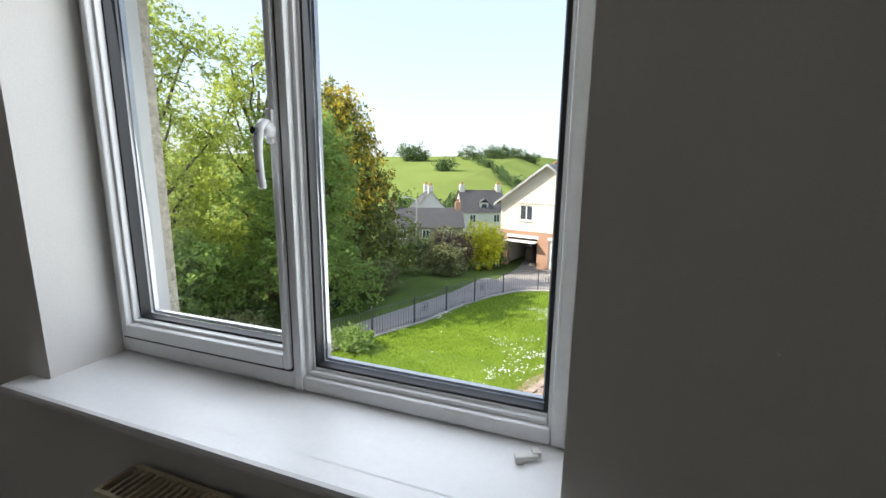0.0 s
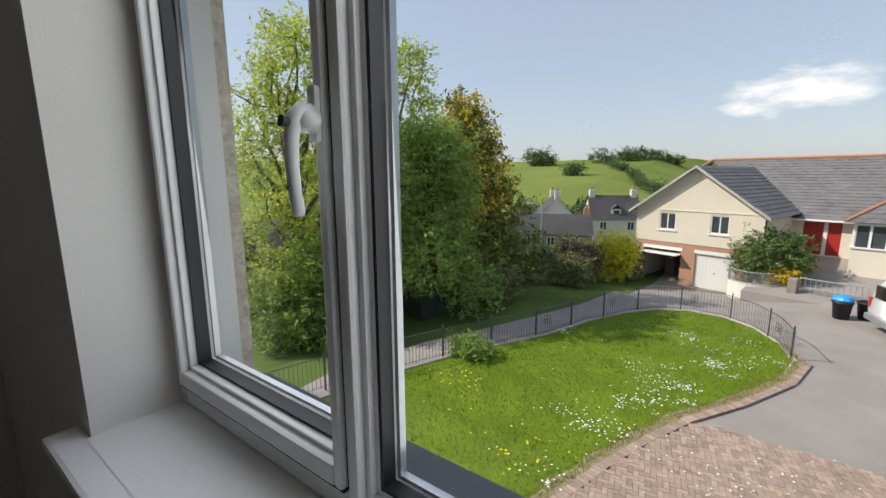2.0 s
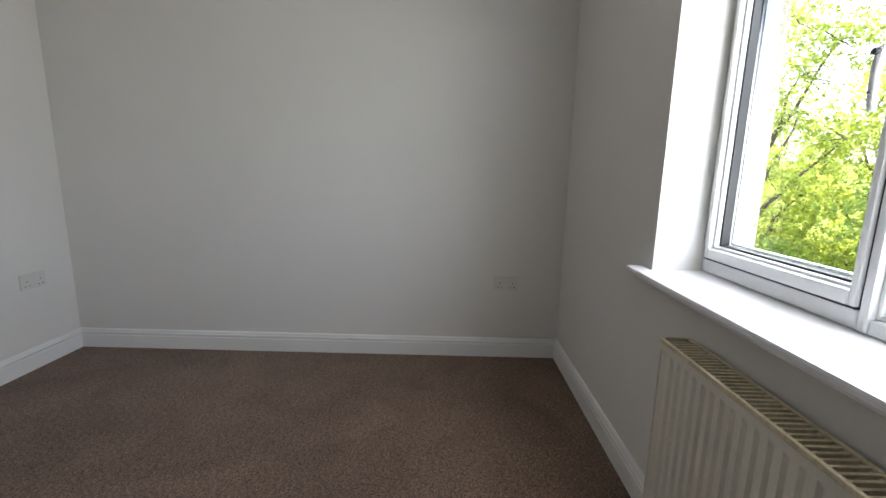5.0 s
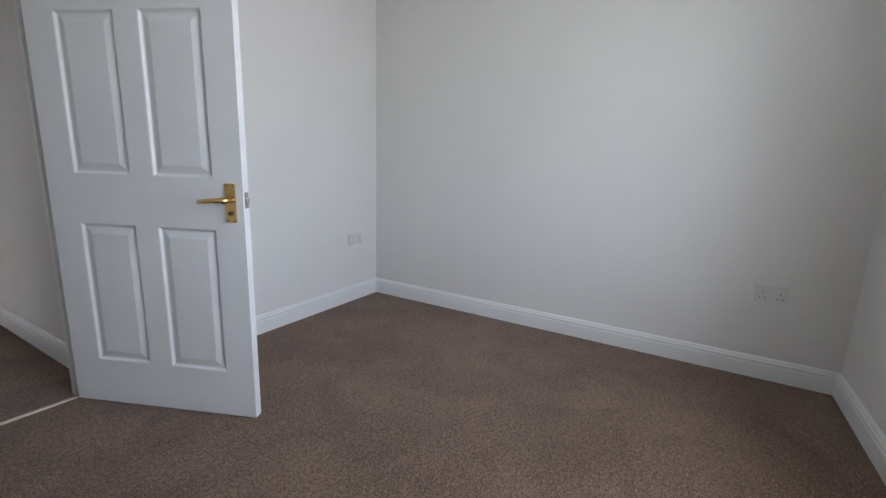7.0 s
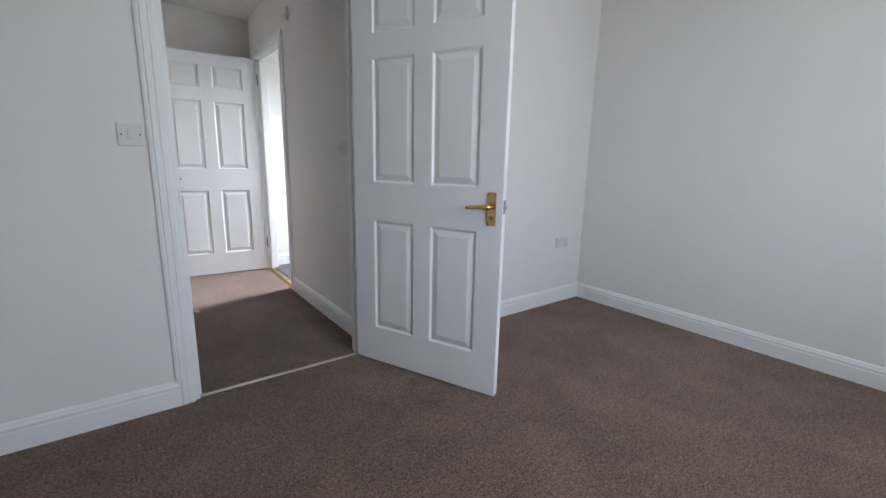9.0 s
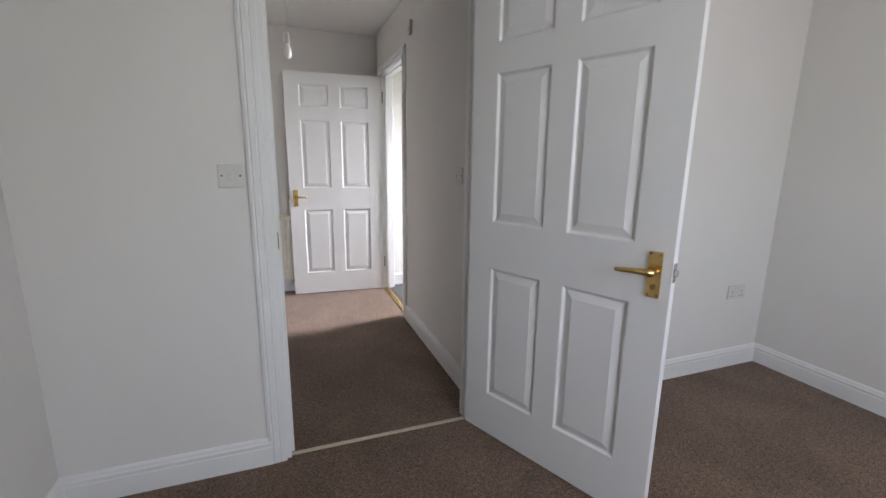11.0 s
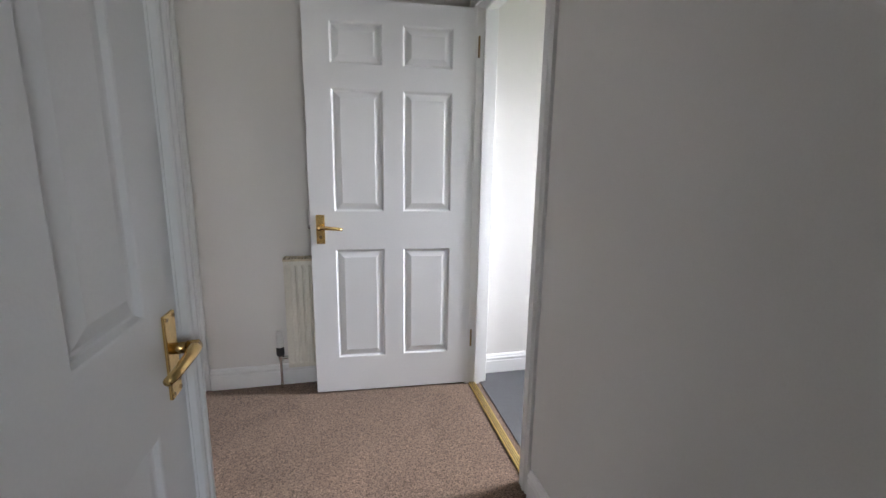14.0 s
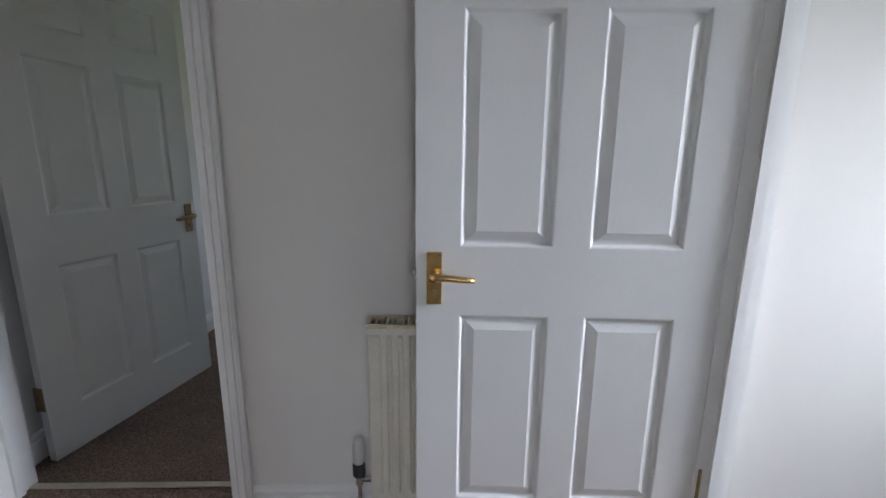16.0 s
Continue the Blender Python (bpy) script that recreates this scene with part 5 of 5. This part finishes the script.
van = empty("parked_van", pose(4.0, 21.0, ground_z(4.5, 21.5), 0, 0, 16), "white parked people carrier with dark windows", "van")
side = [(0.05, 0.42), (0.0, 0.75), (0.04, 1.15), (0.22, 1.72), (0.40, 1.86), (2.9, 1.86), (3.4, 1.66), (3.95, 1.12), (4.75, 0.96), (4.86, 0.7), (4.80, 0.38)]
vb = bmesh.new()
L = [vb.verts.new((x, -0.88 + (0.10 if z > 1.3 else 0), z)) for x, z in side]
R = [vb.verts.new((x, 0.88 - (0.10 if z > 1.3 else 0), z)) for x, z in side]
vb.faces.new(L)
vb.faces.new(R[::-1])
for i in range(len(side)):
    j = (i + 1) % len(side)
    vb.faces.new((L[i], R[i], R[j], L[j]))
bmesh.ops.recalc_face_normals(vb, faces=vb.faces[:])
bmesh.ops.bevel(vb, geom=vb.edges[:], offset=0.05, segments=3, affect="EDGES")
part("body", vb, M_VAN, van, "", True)
for x0, x1 in ((0.45, 1.45), (1.55, 2.4), (2.5, 3.2)):
    part("side_window", box(x0, -0.885, 1.2, x1, -0.79, 1.66, 0.02), M_VANGLASS, van)
part("rear_window", box(0.04, -0.62, 1.2, 0.20, 0.62, 1.66, 0.03), M_VANGLASS, van)
for y in (-0.86, 0.72):
    part("tail_light", box(-0.005, y, 0.82, 0.09, y + 0.14, 1.18, 0.015), M_RED, van, "red tail light")
part("bumper", box(-0.08, -0.86, 0.36, 0.12, 0.86, 0.58, 0.04), M_GALV, van, "grey rear bumper")
for x in (0.95, 3.85):
    for y in (-0.80, 0.80):
        wl = part("wheel", tube([(x, y - 0.10, 0.32), (x, y + 0.10, 0.32)], 0.32, 22), M_TYRE, van)
        part("rim", tube([(x, y - 0.112, 0.32), (x, y + 0.112, 0.32)], 0.19, 14), M_GALV, wl)
        part("hub", tube([(x, y - 0.12, 0.32), (x, y + 0.12, 0.32)], 0.06, 10), M_STEEL_SPACER, wl)

lamp = empty("street_lamp", pose(-15.7, 37.0, -5.4), "grey steel street lamp beside the cottages", "street lamp")
part("pole", tube([(0, 0, 0), (0, 0, 3.2), (-0.02, 0, 3.9)], [0.09, 0.06, 0.05], 8), M_GALV, lamp)
part("arm", tube([(-0.02, 0, 3.85), (-0.5, 0, 4.05), (-1.1, 0, 4.1)], 0.035, 8), M_GALV, lamp)
part("lantern", box(-1.5, -0.10, 4.03, -1.0, 0.10, 4.14, 0.03), M_GALV, lamp)


# ---- far houses and the hill ----
def cottage(name, m, w, d, h, rise, wall, label, dormers=0, windows=3):
    c = empty(name, m, label, "house")
    part("wall", box(0, 0, -2, w, d, h), wall, c)
    g = bmesh.new()
    for x in (0.0, w):
        g.faces.new([g.verts.new(p) for p in ((x, 0, h), (x, d, h), (x, d / 2, h + rise))])
    part("gable", g, wall, c)
    for a, b in (((-0.2, -0.25), 1), ((-0.2, d + 0.25), -1)):
        pts = [(-0.2, a[1], h - 0.12), (w + 0.2, a[1], h - 0.12), (w + 0.2, d / 2, h + rise), (-0.2, d / 2, h + rise)]
        part("roof", quad_slab(pts, 0.12), M_SLATE, c)
    for x in (0.05, w - 0.75):
        k = part("chimney", box(x, d / 2 - 0.35, h + rise - 0.6, x + 0.7, d / 2 + 0.35, h + rise + 0.75, 0.02), M_HBRICK if wall is M_STONE else M_WRENDER, c)
        part("chimney_pot", box(x + 0.2, d / 2 - 0.15, h + rise + 0.75, x + 0.5, d / 2 + 0.15, h + rise + 1.15, 0.03), M_RIDGE, k)
    for x in span(w * 0.15, w * 0.85 - 0.9, max(1, windows - 1)):
        q = part("window", box(x, -0.05, h - 1.5, x + 0.9, 0.02, h - 0.4), M_WHITE, c)
        part("pane", box(x + 0.08, -0.06, h - 1.42, x + 0.41, -0.045, h - 0.48), M_PANE, q)
        part("pane", box(x + 0.49, -0.06, h - 1.42, x + 0.82, -0.045, h - 0.48), M_PANE, q)
    for i in range(dormers):
        x = w * (0.5 if dormers == 1 else (0.3 + 0.4 * i))
        q = part("dormer", box(x - 0.6, 0.5, h, x + 0.6, d / 2, h + 1.2), wall, c)
        part("dormer_roof", quad_slab([(x - 0.8, 0.3, h + 1.15), (x, 0.3, h + 1.75), (x, d / 2, h + 1.75), (x - 0.8, d / 2, h + 1.15)], 0.08), M_SLATE, q)
        part("dormer_roof", quad_slab([(x + 0.8, 0.3, h + 1.15), (x, 0.3, h + 1.75), (x, d / 2, h + 1.75), (x + 0.8, d / 2, h + 1.15)], 0.08), M_SLATE, q)
        part("pane", box(x - 0.35, 0.44, h + 0.15, x + 0.35, 0.5, h + 1.0), M_PANE, q)
    return c


cottage("stone_cottage", pose(-23.0, 45.2, -9.0, 0, 0, 24), 9.0, 5.5, 3.6, 2.0, M_STONE, "grey stone cottage with slate roof and chimney")
cottage("white_cottage", pose(-17.2, 56.5, -8.0, 0, 0, 30), 6.2, 6.0, 3.6, 2.9, M_WRENDER, "white rendered cottage with slate roof and dormer", 1, 2)
cottage("white_cottage", pose(-20.0, 57.5, -8.0, 0, 0, 120), 5.6, 4.6, 3.7, 2.6, M_WRENDER, "white rendered cottage gable with chimney", 0, 1)


def far_bush(x, y, r, h, seed, name="hill_tree", label="distant rounded hedgerow tree on the hill"):
    g = random.Random(seed)
    bl = [(g.uniform(-r, r) * 0.6, g.uniform(-r, r) * 0.4, h * g.uniform(0.25, 0.6), r * g.uniform(0.4, 0.7), r * 0.5, h * g.uniform(0.28, 0.42)) for _ in range(7)]
    return tree(name, (x, y, ground_z(x, y) - 0.3), bl, 1500, r * 0.09, M_LEAF_FAR, label, 0.15, seed)


def on_hill(px_x, px_d):
    """A place by bearing and distance from the window."""
    f, s = Vector((-0.478, 0.878)), Vector((0.878, 0.478))
    p = Vector((0.31, 0.59)) + f * px_d + s * (px_x - 784) / 750 * px_d
    return p.x, p.y


g = random.Random(9)
for k, (px, d, r, h) in enumerate(((832, 186, 5, 8), (846, 188, 5, 8.5), (862, 190, 3, 5), (940, 196, 4.5, 7), (955, 195, 3, 4), (972, 205, 4, 5.5), (990, 204, 4.5, 6.5), (1008, 210, 5, 6), (1030, 215, 4, 4.5), (1050, 215, 5, 4.5), (900, 150, 4, 4.5), (888, 149, 3, 4),
                                   (958, 178, 2.6, 3.2), (968, 168, 2.6, 3.4), (978, 160, 2.6, 3.4), (990, 150, 2.6, 3.6), (1000, 142, 2.6, 3.6), (1012, 134, 2.8, 4), (1024, 128, 2.8, 4), (1035, 122, 2.8, 4))):
    x, y = on_hill(px, d)
    far_bush(x, y, r, h, 100 + k)
for k in range(16):
    x, y = on_hill(815 + k * 12 + g.uniform(-4, 4), 72 + g.uniform(-4, 10))
    far_bush(x, y, 2.6, 3.4, 200 + k, "hedgerow_bush", "pale green hedgerow bush below the field")

cottage("white_outbuilding", pose(-24.5, 9.5, -5.8, 0, 0, 62), 6.0, 4.0, 2.9, 1.5, M_WRENDER, "white rendered outbuilding glimpsed behind the trees", 0, 2)
tb = bmesh.new()
bmesh.ops.create_icosphere(tb, subdivisions=4, radius=1)
for v in tb.verts:
    k = noise.noise(v.co * 2.1) * 0.25 + noise.noise(v.co * 6) * 0.07
    v.co = Vector((v.co.x * 1.6, v.co.y * 0.9, max(-0.1, v.co.z * 0.75))) * (1 + k)
tarp = link("tarpaulin_heap", tb, M_WRENDER, smooth=True)
tarp.matrix_world = pose(-15.9, 9.3, ground_z(-15.9, 9.3), 0, 0, 40)
tagged(tarp, "crumpled pale tarpaulin over a garden heap", "tarpaulin")

# cloud bank, far off
M_CLOUD = bpy.data.materials.new("cloud")
M_CLOUD.use_nodes = True
_n, _l = M_CLOUD.node_tree.nodes, M_CLOUD.node_tree.links
_c = _n.new("ShaderNodeTexCoord")
_w = _n.new("ShaderNodeTexNoise")
_w.inputs["Scale"].default_value, _w.inputs["Detail"].default_value, _w.inputs["Roughness"].default_value = 3.2, 8, 0.6
_l.new(_c.outputs["Generated"], _w.inputs["Vector"])
_s = _n.new("ShaderNodeTexGradient")
_s.gradient_type = "SPHERICAL"
_mp = _n.new("ShaderNodeMapping")
_mp.inputs["Location"].default_value = (-1, -1, 0)
_mp.inputs["Scale"].default_value = (2, 2, 0)
_l.new(_c.outputs["UV"], _mp.inputs["Vector"])
_l.new(_mp.outputs[0], _s.inputs["Vector"])
_a = _n.new("ShaderNodeMath")
_a.operation = "MULTIPLY_ADD"
_a.inputs[1].default_value = 1.6
_l.new(_w.outputs[0], _a.inputs[0])
_l.new(_s.outputs["Fac"], _a.inputs[2])
_r = _n.new("ShaderNodeMapRange")
_r.inputs[1].default_value, _r.inputs[2].default_value = 1.12, 1.55
_l.new(_a.outputs[0], _r.inputs[0])
_e = _n.new("ShaderNodeEmission")
_e.inputs[0].default_value = (1, 0.98, 0.97, 1)
_e.inputs[1].default_value = 1.3
_tr = _n.new("ShaderNodeBsdfTransparent")
_mx = _n.new("ShaderNodeMixShader")
_l.new(_r.outputs[0], _mx.inputs[0])
_l.new(_tr.outputs[0], _mx.inputs[1])
_l.new(_e.outputs[0], _mx.inputs[2])
_l.new(_mx.outputs[0], _n["Material Output"].inputs[0])
cl = data_mesh("backdrop_cloud", [(-175, 0, -68), (175, 0, -68), (175, 0, 68), (-175, 0, 68)], [(0, 1, 2, 3)], M_CLOUD)
uv = cl.uv_layers.new()
for i, c in enumerate(((0, 0), (1, 0), (1, 1), (0, 1))):
    uv.data[i].uv = c
cob = new("backdrop_cloud", cl)
cob.matrix_world = pose(40, 955, 142, 0, 0, -2)
cob.visible_shadow = False
structure(cob, "white cumulus cloud low in the sky")

# dry grass and a soldier course of bricks along the lawn's paved edge
EDGE = [(1.3, 17.9), (1.62, 16.5), (1.2, 14.8), (0.2, 12.8), (-0.78, 11.2), (-1.4, 9.8), (-1.9, 8.4), (-2.4, 6.6), (-2.9, 4.0)]
M_DRY = mat("dry_grass", (0.30, 0.24, 0.10), 0.9, vary=0.3, scale=3, random_obj=0.3, spec=0.1)
M_VERGE = mat("worn_earth_verge", (0.40, 0.33, 0.22), 0.95, vary=0.25, scale=5, bump=0.6, bump_scale=40, second=(0.30, 0.30, 0.12))
vv, vf = [], []
for k, (x, y, a) in enumerate(along(EDGE, 0.18)):
    nx, ny = -math.sin(a), math.cos(a)
    w0, w1 = 0.10 + 0.10 * noise.noise((x * 1.7, y * 1.7, 0)), 0.13 + 0.05 * noise.noise((x * 2.3, y * 2.3, 4))
    vv += [(x - nx * w0, y - ny * w0, -4.270), (x + nx * w1, y + ny * w1, -4.272)]
    if k:
        vf.append((2 * k - 2, 2 * k - 1, 2 * k + 1, 2 * k))
structure(new("verge", data_mesh("verge", vv, vf, M_VERGE)), "worn dry earth strip at the lawn's edge")
dv, df = [], []
for x, y, a in along(EDGE, 0.004):
    w, h, th = rng.uniform(0.005, 0.010), rng.uniform(0.03, 0.09), rng.uniform(0, 6.283)
    x, y = x + rng.gauss(0, 0.09), y + rng.gauss(0, 0.05)
    k = len(dv)
    dv += [(x - w * math.cos(th), y - w * math.sin(th), -4.275), (x + w * math.cos(th), y + w * math.sin(th), -4.275), (x + rng.uniform(-0.05, 0.05), y + rng.uniform(-0.05, 0.05), -4.272 + h)]
    df.append((k, k + 1, k + 2))
tagged(new("dry_grass", data_mesh("dry_grass", dv, df, M_DRY)), "straggling dry grass along the lawn's edge", "grass", kind="stuff")

# ---- paving bricks ----
PB_V, PB_F = [], []
brick_bm = box(-0.097, -0.047, 0, 0.097, 0.047, 0.04, 0.006)
brick_me = bpy.data.meshes.new("brick")
brick_bm.to_mesh(brick_me)
brick_bm.free()
brick_me.materials.append(M_BRICKPAVE)
bed_ob = bpy.data.objects["paving_bed"]
made = 0
base = [tuple(v.co) for v in box(-0.097, -0.047, 0, 0.097, 0.047, 0.04).verts]
cube_f = [(0, 1, 3, 2), (2, 3, 7, 6), (6, 7, 5, 4), (4, 5, 1, 0), (2, 6, 4, 0), (7, 3, 1, 5)]
ang = radians(12)
for i in range(-40, 60):
    for j in range(-10, 140):
        k = (i + j) % 4
        if k == 0:
            cx, cy, rot = i * 0.1 + 0.05, j * 0.1, 0.0
        elif k == 2:
            cx, cy, rot = i * 0.1, j * 0.1 + 0.05, math.pi / 2
        else:
            continue
        x = cx * math.cos(ang) - cy * math.sin(ang) + 1.0
        y = cx * math.sin(ang) + cy * math.cos(ang) + 1.5
        if y < 4.5 or y > 11.1 or x > 5 or not inside(x, y, PAVE) or not inside(x - 0.31, y, PAVE):
            continue
        dz = rng.uniform(-0.003, 0.003)
        if made < 300 and y < 8.6 and x < 1.6 and x > -2.2 and y > 6.2:
            ob = new("brick", brick_me)
            ob.parent = bed_ob
            ob.matrix_local = pose(x, y, -4.29 + dz, 0, 0, math.degrees(ang + rot))
            made += 1
        else:
            m = pose(x, y, -4.29 + dz, 0, 0, math.degrees(ang + rot))
            s = len(PB_V)
            PB_V += [tuple(m @ Vector(c)) for c in base]
            PB_F += [tuple(s + q for q in f) for f in cube_f]
for x, y, a in along(EDGE[1:], 0.105):
    m = pose(x - math.sin(a) * 0.24, y + math.cos(a) * 0.24, -4.286 + rng.uniform(-0.003, 0.003), 0, 0, math.degrees(a) + 90 + rng.uniform(-2, 2))
    s = len(PB_V)
    PB_V += [tuple(m @ Vector(c)) for c in base]
    PB_F += [tuple(s + q for q in f) for f in cube_f]
pb = new("bricks", data_mesh("bricks", PB_V, PB_F, M_BRICKPAVE))
pb.parent = bed_ob
tagged(pb, kind="stuff")
